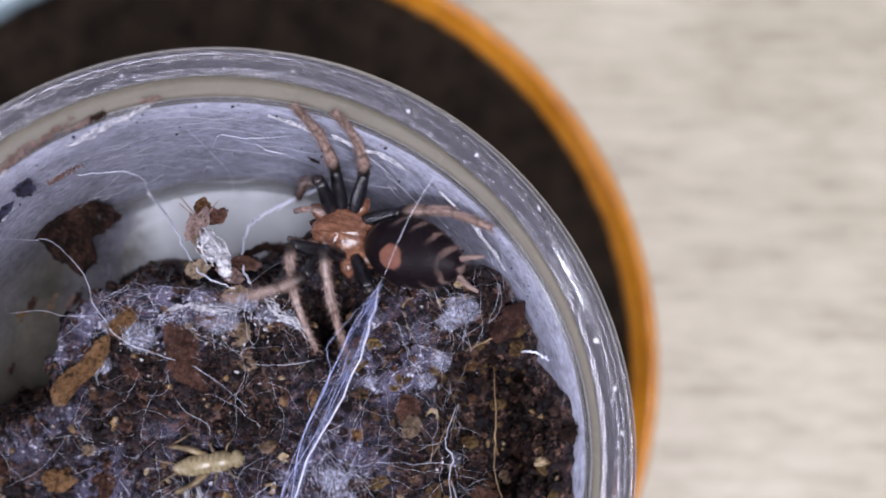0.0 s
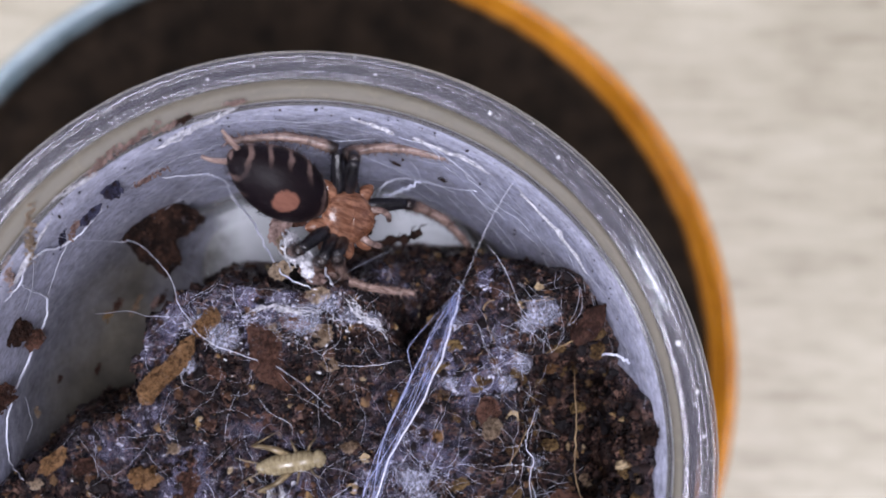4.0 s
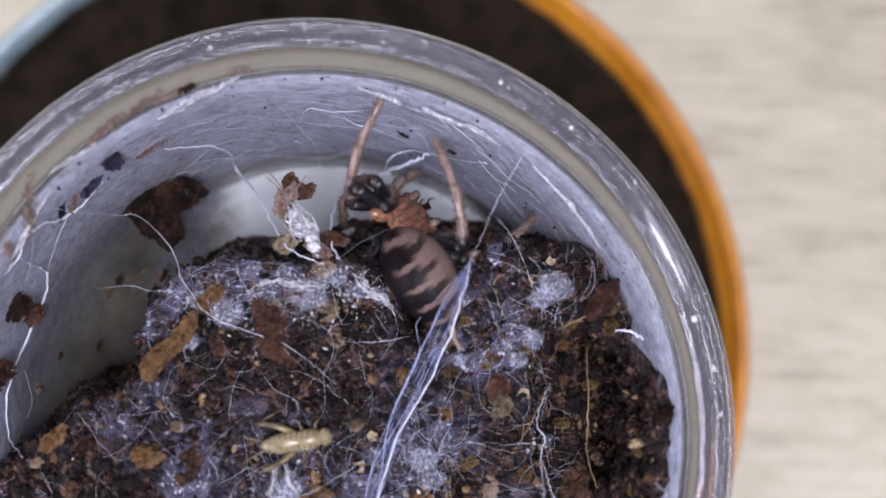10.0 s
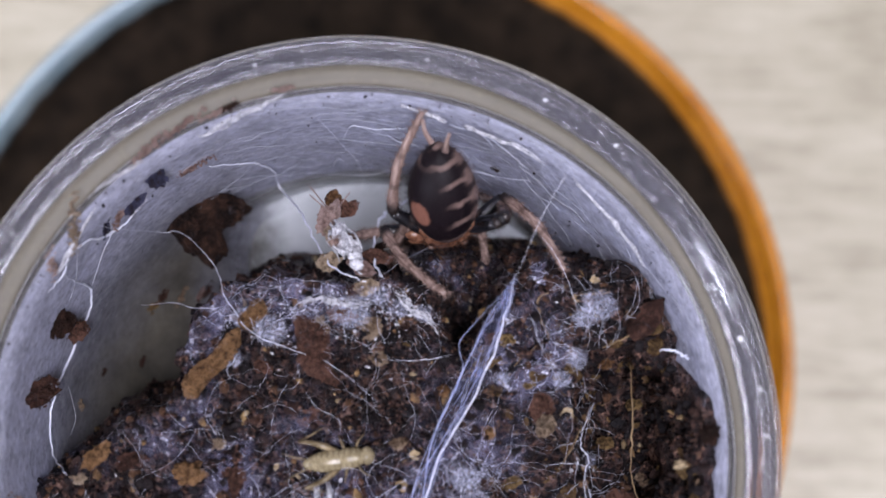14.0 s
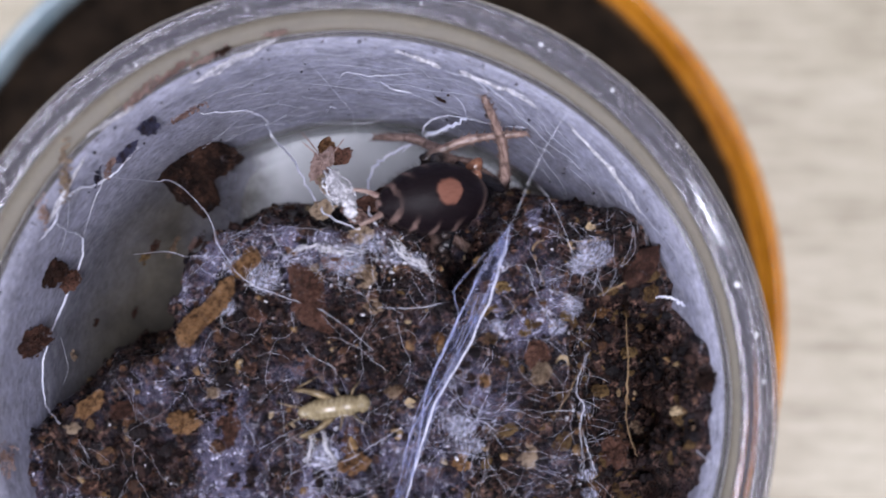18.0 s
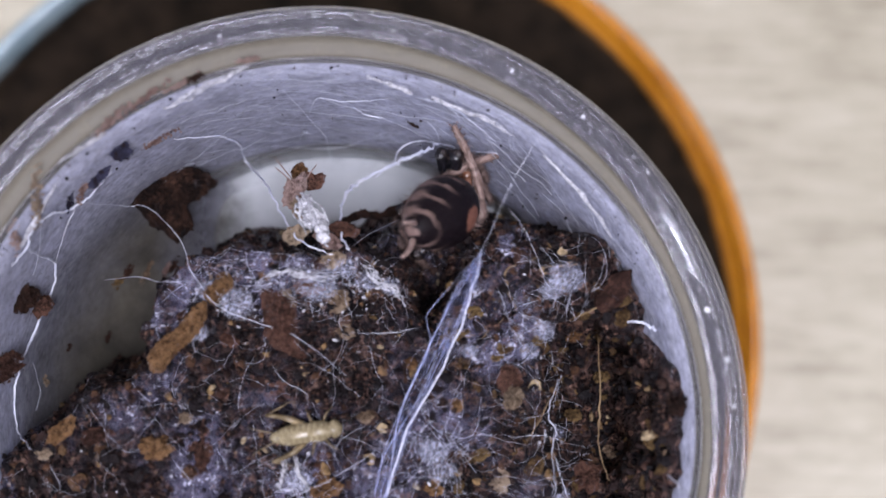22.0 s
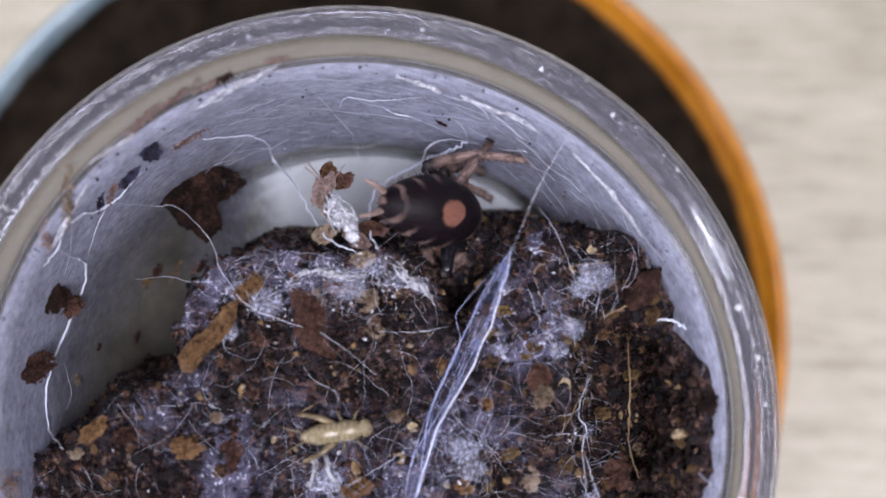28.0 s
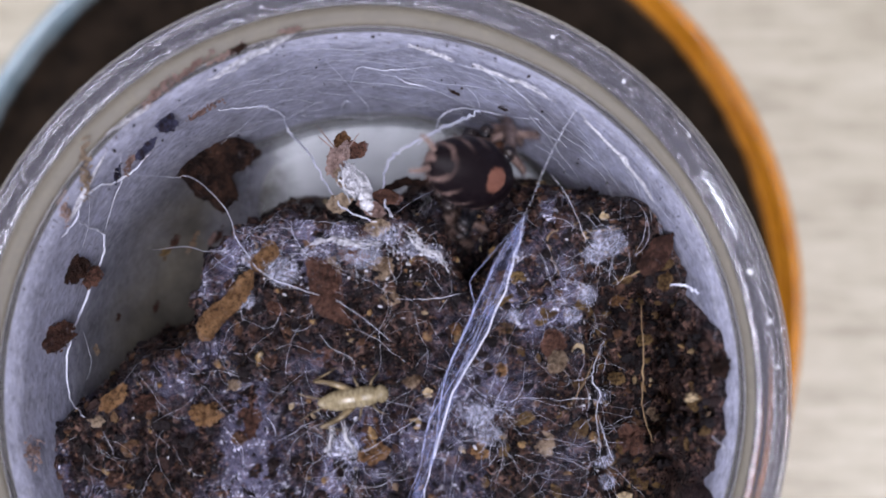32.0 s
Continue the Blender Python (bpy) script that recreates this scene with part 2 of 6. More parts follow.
n = Nodes("frosted_base")
v = n.coords()
c = n.ramp(n.noise(v, 220, 5), [(0.3, (0.41, 0.43, 0.45)), (0.7, (0.54, 0.56, 0.58))])
p = n.xyz(v)
# the base turns dark olive and rougher towards its left
left_part = n.span(n.math("ADD", p[0], n.math("MULTIPLY", n.noise(v, 260, 5, 0.7), 0.006)), -0.0025, -0.0075)
dark_olive = n.ramp(n.noise(v, 700, 5, 0.7), [(0.35, (0.042, 0.036, 0.026)), (0.7, (0.075, 0.066, 0.049))])
n.set(Base_Color=n.mix(left_part, c, dark_olive), Roughness=n.span(left_part, 0.0, 1.0, 0.5, 0.9), Alpha=0.95)
n.put(n.bsdf.inputs["Specular IOR Level"], n.span(left_part, 0.0, 1.0, 0.4, 0.06))
n.bump(n.noise(v, 900, 4), 0.2, 0.0001)
BASE = n.m

# silk sheet that lines the wall: dense at the back, thin low down on one side
n = Nodes("silk_sheet")
v = n.coords()
p = n.xyz(v)
turn = n.math("ARCTAN2", p[1], p[0])
comb = n.t.nodes.new("ShaderNodeCombineXYZ")
n.put(comb.inputs[0], n.math("MULTIPLY", turn, 15.0))
n.put(comb.inputs[1], n.math("ADD", n.math("MULTIPLY", p[2], 1100.0), n.math("MULTIPLY", turn, 5.0)))
fibre = n.noise(comb.outputs[0], 1.0, 7, 0.72)
comb2 = n.t.nodes.new("ShaderNodeCombineXYZ")
n.put(comb2.inputs[0], n.math("MULTIPLY", turn, 30.0))
n.put(comb2.inputs[1], n.math("SUBTRACT", n.math("MULTIPLY", p[2], 2500.0), n.math("MULTIPLY", turn, 26.0)))
fibre2 = n.noise(comb2.outputs[0], 1.0, 5, 0.7)
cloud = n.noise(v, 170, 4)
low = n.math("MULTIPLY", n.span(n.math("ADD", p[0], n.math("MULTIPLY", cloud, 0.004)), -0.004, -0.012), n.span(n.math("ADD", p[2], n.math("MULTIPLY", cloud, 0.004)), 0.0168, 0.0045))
dens = n.math("SUBTRACT", n.math("SUBTRACT", 0.86, n.math("MULTIPLY", low, -0.10)), n.math("ADD", n.span(p[0], 0.010, 0.019, 0.0, 0.10), n.math("MULTIPLY", n.span(p[0], 0.014, 0.0185), n.span(p[2], 0.0175, 0.0125, 0.0, 0.15))))
dens = n.math("ADD", dens, n.math("MULTIPLY", n.math("SUBTRACT", cloud, 0.5), 0.6))
dens = n.math("ADD", dens, n.math("MULTIPLY", n.math("SUBTRACT", fibre, 0.5), 0.2))
dens = n.math("ADD", dens, n.math("MULTIPLY", n.math("SUBTRACT", fibre2, 0.5), 0.14))
blot = n.noise(v, 620, 5, 0.7)
bare = n.math("MULTIPLY", n.span(n.math("ADD", p[2], n.math("MULTIPLY", blot, 0.001)), 0.0042, 0.0030), n.math("SUBTRACT", 1.0, low))
dens = n.math("SUBTRACT", dens, n.math("MULTIPLY", bare, 0.8))
dens = n.math("ADD", dens, n.math("MULTIPLY", n.math("SUBTRACT", blot, 0.5), 0.45))
c = n.mix(n.span(n.math("ADD", n.math("MULTIPLY", n.math("ADD", fibre, fibre2), 0.6), n.math("MULTIPLY", blot, 0.8)), 0.72, 1.28), (0.40, 0.405, 0.50, 1), (0.63, 0.645, 0.79, 1))
mote = n.noise(n.scaled(v, 1.0, 1.0, 2.2), 1700, 6, 0.75)
c = n.mix(n.span(mote, 0.51, 0.66, 0.0, 0.65), c, (0.86, 0.87, 0.95, 1))
c = n.mix(n.span(mote, 0.49, 0.36, 0.0, 0.6), c, (0.20, 0.205, 0.26, 1))
# shade of the low left wall, put into the silk's colour as dark olive
shade_tone = n.ramp(n.noise(v, 500, 4), [(0.3, (0.052, 0.044, 0.029)), (0.7, (0.11, 0.096, 0.067))])
c = n.mix(n.math("MULTIPLY", low, 0.97), c, shade_tone)
n.set(Base_Color=c, Roughness=0.7)
n.bump(fibre, 0.3, 0.0001)
glow = n.add("ShaderNodeBsdfTranslucent", Color=c)
body_mix, clear_mix = n.t.nodes.new("ShaderNodeMixShader"), n.t.nodes.new("ShaderNodeMixShader")
n.put(body_mix.inputs[0], 0.45)
n.t.links.new(n.bsdf.outputs[0], body_mix.inputs[1])
n.t.links.new(glow.outputs[0], body_mix.inputs[2])
n.put(clear_mix.inputs[0], n.span(dens, 0.0, 1.0, 0.0, 0.97))
n.t.links.new(n.t.nodes.new("ShaderNodeBsdfTransparent").outputs[0], clear_mix.inputs[1])
n.t.links.new(body_mix.outputs[0], clear_mix.inputs[2])
n.t.links.new(clear_mix.outputs[0], n.out.inputs[0])
SHEET = n.m

# thin film of silk over the soil
n = Nodes("silk_film")
v = n.coords()
a1 = n.noise(n.scaled(v, 1, 0.55, 1), 260, 4, 0.6)
a2 = n.noise(v, 90, 3)
a3 = n.noise(n.scaled(v, 0.3, 1, 1), 2600, 4, 0.7)
a4 = n.noise(n.scaled(v, 1, 0.35, 1), 3600, 5, 0.75)
f = n.math("MULTIPLY", n.span(a1, 0.36, 0.62), n.math("MULTIPLY", n.span(a2, 0.42, 0.56, 0.05, 1.0), n.span(n.xyz(v)[0], 0.0150, 0.0138)))
strand = n.span(n.math("MAXIMUM", a3, a4), 0.575, 0.67)
veil = n.mix(n.span(a1, 0.35, 0.65), (0.035, 0.028, 0.060, 1), (0.25, 0.24, 0.385, 1))
n.set(Base_Color=n.mix(strand, veil, (0.80, 0.80, 0.92, 1)), Roughness=0.5, Alpha=n.math("MULTIPLY", f, n.math("ADD", 0.32, n.math("MULTIPLY", strand, 0.55))))
FILM = n.m

n = Nodes("silk")
n.set(Base_Color=n.ramp(n.noise(n.coords(), 900, 4), [(0.3, (0.62, 0.65, 0.80)), (0.7, (0.86, 0.87, 0.94))]), Roughness=0.35, Alpha=0.95)
SILK = n.m
n = Nodes("fine_silk")
n.set(Base_Color=(0.74, 0.76, 0.86, 1), Roughness=0.4, Alpha=0.4)
FINE = n.m
n = Nodes("blue_silk")
n.set(Base_Color=(0.60, 0.65, 0.95, 1), Roughness=0.35, Alpha=0.75)
SKEIN = n.m
n = Nodes("blue_veil")
v = n.coords()
s = n.noise(n.scaled(v, 1.0, 0.25, 0.5), 1500, 5, 0.7)
n.set(Base_Color=n.mix(s, (0.10, 0.13, 0.32, 1), (0.36, 0.42, 0.78, 1)), Roughness=0.5, Alpha=n.span(s, 0.42, 0.68, 0.02, 0.30))
VEIL = n.m
n = Nodes("silk_mat")
v = n.coords()
s = n.noise(n.scaled(v, 1, 1, 1), 2200, 6, 0.8)
n.set(Base_Color=n.mix(s, (0.50, 0.50, 0.56, 1), (0.86, 0.85, 0.88, 1)), Roughness=0.55, Alpha=n.span(s, 0.36, 0.6, 0.25, 1.0))
n.bump(s, 0.6, 0.0002)
BAND = n.m
# gauze: open fibres, fading out round each patch
n = Nodes("silk_gauze")
v = n.coords()
u = n.xyz(n.coords("UV"))
du, dv = n.math("SUBTRACT", u[0], 0.5), n.math("SUBTRACT", u[1], 0.5)
fade = n.span(n.math("SQRT", n.math("ADD", n.math("MULTIPLY", du, du), n.math("MULTIPLY", dv, dv))), 0.48, 0.12)
warp = n.noise(v, 700, 5, 0.7)
lanes = n.noise(n.scaled(v, 1.0, 0.3, 1.0), 4200, 6, 0.8)
cross = n.noise(n.scaled(v, 0.35, 1.0, 1.0), 3600, 6, 0.8)
f = n.math("MAXIMUM", n.span(lanes, 0.50, 0.62), n.span(cross, 0.52, 0.64))
f = n.math("MULTIPLY", n.math("ADD", n.math("MULTIPLY", f, 0.75), 0.25), n.span(n.math("MULTIPLY", warp, fade), 0.27, 0.46))
n.set(Base_Color=n.mix(lanes, (0.25, 0.27, 0.42, 1), (0.74, 0.75, 0.90, 1)), Roughness=0.5, Alpha=n.math("MULTIPLY", f, 0.62))
GAUZE = n.m
n = Nodes("root")
n.set(Base_Color=n.ramp(n.noise(n.coords(), 700, 4), [(0.3, (0.11, 0.065, 0.03)), (0.7, (0.32, 0.22, 0.11))]), Roughness=0.6)
ROOT = n.m

# damp dark soil with paler grains
n = Nodes("damp_soil")
v = n.coords()
big, mid, tiny = n.noise(v, 160, 4), n.noise(v, 900, 5, 0.7), n.noise(v, 3800, 4, 0.7)
c = n.ramp(n.math("ADD", n.math("MULTIPLY", mid, 0.6), n.math("MULTIPLY", tiny, 0.4)),
           [(0.38, (0.002, 0.001, 0.0015)), (0.48, (0.014, 0.008, 0.008)), (0.55, (0.085, 0.042, 0.032)), (0.66, (0.34, 0.21, 0.155))])
c = n.mix(n.math("MULTIPLY", n.span(big, 0.46, 0.66), 0.35), c, (0.032, 0.022, 0.036, 1))
n.set(Base_Color=c, Roughness=n.span(tiny, 0.3, 0.7, 0.15, 0.6))
n.put(n.bsdf.inputs["Specular IOR Level"], 0.42)
n.bump(n.math("ADD", mid, tiny), 1.0, 0.00035)
SOIL = n.m

n = Nodes("soil_grains")
v = n.coords()
geo = n.t.nodes.new("ShaderNodeNewGeometry").outputs["Random Per Island"]
c = n.ramp(geo, [(0.0, (0.004, 0.003, 0.004)), (0.62, (0.011, 0.007, 0.008)), (0.85, (0.032, 0.016, 0.013)), (0.95, (0.11, 0.055, 0.030)), (0.98, (0.30, 0.19, 0.085)), (1.0, (0.48, 0.38, 0.24))])
tiny = n.noise(v, 2600, 4, 0.7)
c = n.mix(n.span(tiny, 0.40, 0.62, 0.0, 0.55), c, (0.012, 0.009, 0.009, 1))
n.set(Base_Color=c, Roughness=0.7)
n.put(n.bsdf.inputs["Specular IOR Level"], 0.18)
n.bump(tiny, 0.8, 0.0002)
GRAINS = n.m

n = Nodes("peat_clods")
v = n.coords()
geo = n.t.nodes.new("ShaderNodeNewGeometry").outputs["Random Per Island"]
c = n.ramp(geo, [(0.0, (0.003, 0.002, 0.003)), (0.6, (0.008, 0.006, 0.007)), (0.86, (0.022, 0.012, 0.011)), (0.96, (0.07, 0.034, 0.023)), (1.0, (0.17, 0.10, 0.05))])
mid, tiny = n.noise(v, 1300, 5, 0.75), n.noise(v, 4200, 4, 0.7)
c = n.mix(n.span(mid, 0.42, 0.60, 0.0, 0.85), c, n.ramp(tiny, [(0.44, (0.003, 0.002, 0.003)), (0.54, (0.075, 0.036, 0.028)), (0.64, (0.34, 0.20, 0.145))]))
n.set(Base_Color=c, Roughness=n.span(tiny, 0.35, 0.65, 0.2, 0.7))
n.put(n.bsdf.inputs["Specular IOR Level"], 0.18)
n.bump(n.math("ADD", mid, tiny), 1.0, 0.0003)
CLUMP = n.m

TINT = {
    "tan": crumbly("tan_wood", (0.12, 0.055, 0.023), (0.47, 0.268, 0.128), 1300, silk=0.3),
    "russet": crumbly("russet_bark", (0.045, 0.020, 0.015), (0.24, 0.120, 0.085), 1200, silk=0.4),
    "pale": crumbly("pale_grain", (0.17, 0.11, 0.07), (0.48, 0.37, 0.265), 800, silk=0.4, pitted=0.5),
    "ochre": crumbly("ochre_grain", (0.085, 0.047, 0.02), (0.36, 0.24, 0.105), 1000, silk=0.3),
    "dark": crumbly("dark_peat", (0.007, 0.004, 0.003), (0.095, 0.045, 0.031), 1000, silk=0.12),
    "bark": crumbly("dark_bark", (0.010, 0.005, 0.004), (0.16, 0.078, 0.05), 700, silk=0.15, pitted=0.6),
    "ink": crumbly("blue_black_clod", (0.015, 0.015, 0.03), (0.10, 0.10, 0.17), 700, silk=0.3),
    "rose": crumbly("rose_brown_crumbs", (0.24, 0.145, 0.125), (0.58, 0.43, 0.385), 900, silk=0.45, pitted=0.35),
}
WORDS = {"tan": "tan", "russet": "reddish brown", "pale": "pale beige", "ochre": "yellowish", "dark": "dark brown", "ink": "blue-black", "rose": "rosy brown"}

# spider
n = Nodes("abdomen_hide")
v = n.coords()
p = n.xyz(v)
wob = n.math("MULTIPLY", n.math("SUBTRACT", n.noise(v, 900, 4), 0.5), 0.0009)
across = n.math("ABSOLUTE", p[0])
ax = n.math("ADD", n.math("ADD", n.math("MULTIPLY", p[1], -1.0), n.math("MULTIPLY", across, -0.45)), wob)
wave = n.math("SINE", n.math("MULTIPLY", ax, 2 * math.pi / 0.00145))
height = n.math("ADD", p[2], n.math("MULTIPLY", p[1], 0.02))
flank = n.span(height, 0.0016, 0.0005)
belly = n.span(height, 0.0001, -0.0010)
stripe = n.math("MULTIPLY", n.span(wave, 0.42, 0.97), flank)
hair = n.noise(n.scaled(v, 1, 0.25, 1), 5200, 4, 0.7)
c = n.mix(hair, (0.003, 0.002, 0.003, 1), (0.013, 0.008, 0.010, 1))
pale = n.mix(hair, (0.10, 0.066, 0.058, 1), (0.25, 0.168, 0.146, 1))
c = n.mix(n.math("MULTIPLY", stripe, 0.9), c, pale)
c = n.mix(n.math("MULTIPLY", belly, n.span(wave, -0.75, -0.2, 0.15, 1.0)), c, pale)
c = n.mix(n.span(height, -0.0011, -0.0019), c, pale)
dx, dy = n.math("ADD", p[0], wob), n.math("ADD", n.math("ADD", p[1], 0.0033), n.math("MULTIPLY", wob, 1.4))
spot = n.math("SQRT", n.math("ADD", n.math("MULTIPLY", n.math("MULTIPLY", dx, dx), 0.9), n.math("MULTIPLY", dy, dy)))
spot = n.math("MULTIPLY", n.span(spot, 0.00096, 0.00072), n.span(p[2], 0.0002, 0.0008))
c = n.mix(spot, c, n.mix(hair, (0.12, 0.048, 0.034, 1), (0.25, 0.115, 0.080, 1)))
n.set(Base_Color=c, Roughness=0.42)
n.put(n.bsdf.inputs["Specular IOR Level"], 0.12)
n.bump(hair, 0.5, 0.0001)
HIDE = n.m


def hairy(name, dark, light, rough, scale=4200, relief=0.6):
    n = Nodes(name)
    v = n.coords()
    h = n.noise(n.scaled(v, 1, 0.2, 1), scale, 4, 0.7)
    c = n.mix(n.span(h, 0.35, 0.65), (*dark, 1), (*light, 1))
    c = n.mix(n.span(n.noise(v, 700, 3), 0.45, 0.65, 0.0, 0.5), c, (*dark, 1))
    n.set(Base_Color=c, Roughness=rough)
    n.bump(h, relief, 0.00012)
    return n.m


CARAPACE = hairy("copper_carapace", (0.10, 0.040, 0.022), (0.30, 0.145, 0.088), 0.2, 2600, 0.2)
FEMUR = hairy("black_leg", (0.004, 0.004, 0.005), (0.018, 0.016, 0.020), 0.22)
n = Nodes("pinkish_leg")
v = n.coords()
h = n.noise(n.scaled(v, 1, 0.2, 1), 4200, 4, 0.7)
along = n.math("MULTIPLY", n.xyz(v)[1], 1000.0)
joint = n.math("ABSOLUTE", n.math("SINE", n.math("MULTIPLY", n.math("ADD", along, n.math("MULTIPLY", n.noise(v, 900, 3), 0.5)), math.pi / 2.15)))
c = n.mix(n.span(h, 0.35, 0.65), (0.13, 0.082, 0.068, 1), (0.36, 0.255, 0.218, 1))
c = n.mix(n.span(joint, 0.30, 0.08, 0.0, 0.4), c, (0.03, 0.018, 0.014, 1))
c = n.mix(n.span(along, 1.1, 0.3), c, (0.02, 0.014, 0.013, 1))
n.set(Base_Color=c, Roughness=0.25)
n.bump(h, 0.6, 0.00012)
SHIN = n.m
SPIN = hairy("pink_spinneret", (0.18, 0.115, 0.10), (0.38, 0.28, 0.24), 0.45)
n = Nodes("straw_cricket")
v = n.coords()
p = n.xyz(v)
h = n.noise(v, 2600, 5, 0.7)
band = n.math("SINE", n.math("ADD", n.math("MULTIPLY", p[1], 2 * math.pi / 0.00036), n.math("MULTIPLY", h, 1.5)))
ridge = n.span(n.math("ABSOLUTE", p[0]), 0.00012, 0.00035)
c = n.mix(n.span(h, 0.35, 0.68), (0.31, 0.255, 0.155, 1), (0.17, 0.135, 0.075, 1))
c = n.mix(n.math("MULTIPLY", n.span(band, 0.25, 0.95, 0.0, 0.4), ridge), c, (0.075, 0.055, 0.03, 1))
n.set(Base_Color=c, Roughness=n.span(h, 0.3, 0.7, 0.10, 0.3))
n.bump(h, 0.35, 0.00008)
CRICKET = n.m
CLEG = hairy("olive_cricket_leg", (0.085, 0.06, 0.03), (0.30, 0.23, 0.13), 0.3, 2500)
n = Nodes("black_eye")
n.set(Base_Color=n.mix(n.noise(n.coords(), 3000), (0.01, 0.01, 0.01, 1), (0.03, 0.025, 0.02, 1)), Roughness=0.1)
EYE = n.m
n = Nodes("white_speck")
n.set(Base_Color=n.mix(n.noise(n.coords(), 3000), (0.7, 0.7, 0.7, 1), (0.9, 0.9, 0.9, 1)), Roughness=0.6)
SPECK = n.m


# ---------------------------------------------------------------- the room and the table
def boxes(name, spans, material, kind="structure", parent=None, label=""):
    """Boxes given in metres as ((x0, y0, z0), (x1, y1, z1)), bevelled a little, in one mesh."""
    bm = bmesh.new()
    for a, b in spans:
        mid = [(p + q) / 2 for p, q in zip(a, b)]
        size = [q - p for p, q in zip(a, b)]
        bmesh.ops.create_cube(bm, size=1.0, matrix=Matrix.LocRotScale(mid, None, size))
    bmesh.ops.bevel(bm, geom=bm.edges[:], offset=0.002, segments=1, affect="EDGES")
    me = bpy.data.meshes.new(name)
    bm.to_mesh(me)
    bm.free()
    me.materials.append(material)
    ob = new(name, me)
    ob.parent = parent
    return tagged(ob, label=label, kind=kind)


boxes("floor", [((-1.5, -1.7, -0.86), (1.7, 1.7, -0.75 + ZT * MM))], BOARDS)
boxes("ceiling", [((-1.5, -1.7, 1.70), (1.7, 1.7, 1.78))], PLASTER)
boxes("wall_north", [((-1.5, 1.7, -0.86), (1.7, 1.8, 1.78))], PLASTER)
boxes("wall_south", [((-1.5, -1.8, -0.86), (1.7, -1.7, 1.78))], PLASTER)
boxes("wall_east", [((1.7, -1.8, -0.86), (1.8, 1.8, 1.78))], PLASTER)
boxes("wall_west", [((-1.6, -1.8, -0.86), (-1.5, -1.02, 1.78)), ((-1.6, -0.62, -0.86), (-1.5, 1.8, 1.78)),
                    ((-1.6, -1.02, -0.86), (-1.5, -0.62, 0.60)), ((-1.6, -1.02, 1.10), (-1.5, -0.62, 1.78))], PLASTER)

table = tagged(new("table"), "pale wooden table with a fine straight grain", "table")
table.location = (0.0, 0.0, -0.75 + ZT * MM)
top = boxes("tabletop", [((-0.50, -0.40, 0.722), (0.50, 0.40, 0.75))], WOOD, "", table)
for sx in (-0.46, 0.46):
    for sy in (-0.36, 0.36):
        boxes("leg", [((sx - 0.025, sy - 0.025, 0.0), (sx + 0.025, sy + 0.025, 0.721))], WOOD, "", table)

# ---------------------------------------------------------------- dish under the cup
dish = tagged(new("dish"), "round dark brown glazed dish, its rim amber and blue-grey", "dish")
dish.location = (DX * MM, DY * MM, ZT * MM)
part("bowl", mesh_of("bowl", *lathe([(0.01, 2.5), (DR - 6.0, 2.5), (DR - 3.2, 3.0), (DR - 1.9, 4.3), (DR - 1.65, 4.85), (DR - 0.7, 5.1), (DR - 0.7, 3.6), (DR - 2.1, 1.0), (DR - 4.2, 0.0), (0.01, 0.0)], 160), GLAZE), dish)
part("rim", mesh_of("rim", *lathe([(DR - 1.7, 5.0), (DR - 1.45, 5.6), (DR - 1.0, 5.95), (DR - 0.5, 5.95), (DR - 0.15, 5.6), (DR, 5.0), (DR - 0.1, 4.3), (DR - 0.65, 3.7), (DR - 0.65, 5.15), (DR - 1.6, 4.9)], 200), GLAZE), dish,
     "glossy rim, amber running into blue-grey")

# ---------------------------------------------------------------- the cup
cup = tagged(new("plastic_cup"), "clear round plastic cup with a thick stepped rim", "cup")
Z0 = ZT + 2.5
cup.location = (0, 0, Z0 * MM)


def turned(name, profile, material, label="", steps=192):
    verts, faces = lathe([(r, z - Z0) for r, z in profile], steps)
    return part(name, mesh_of(name, oval(verts), faces, material), cup, label)


turned("side", [(wall_r(25.4) + 0.02, 25.4), (wall_r(15), 15.0), (wall_r(6), 6.0), (wall_r(4.2), 4.2), (wall_r(4.2) + 0.9, 3.4), (wall_r(15) + 0.95, 15.0), (23.15, 25.2)], SIDE)
turned("foot", [(18.5, 2.6), (18.7, 3.0), (19.3, 3.0), (18.9, -6.0), (18.4, ZT + 2.5), (17.4, ZT + 2.5), (17.9, -6.0)], SIDE)
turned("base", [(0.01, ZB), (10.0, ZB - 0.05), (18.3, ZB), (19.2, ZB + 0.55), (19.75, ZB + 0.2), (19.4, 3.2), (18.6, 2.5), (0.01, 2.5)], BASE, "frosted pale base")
turned("ledge", [(22.05, 25.35), (22.1, 25.75), (22.3, 25.93), (22.7, 25.97), (23.0, 26.0), (23.0, 25.25), (22.2, 25.3)], LEDGE, "yellowed inner ledge")
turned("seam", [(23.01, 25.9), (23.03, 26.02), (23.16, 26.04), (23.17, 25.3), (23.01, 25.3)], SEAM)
LIP_ARC = [(23.17, 25.92)]
for slope, run in ((12, 0.10), (4, 0.11), (-6, 0.12), (14, 0.12), (47, 0.06), (43, 0.08), (41, 0.09), (39, 0.09), (37, 0.09), (34, 0.08), (20, 0.05), (-8, 0.10), (-14, 0.16), (-17, 0.2), (-15, 0.2), (-22, 0.16), (-45, 0.06)):
    LIP_ARC.append((LIP_ARC[-1][0] + run, LIP_ARC[-1][1] + run * math.tan(radians(slope))))
turned("lip", [(23.18, 25.3)] + LIP_ARC + [(25.0, 25.9), (25.0, 25.2), (24.9, 23.9), (24.6, 23.6), (24.2, 23.8), (24.1, 25.1)], LIP, "thick rounded outer lip", 256)
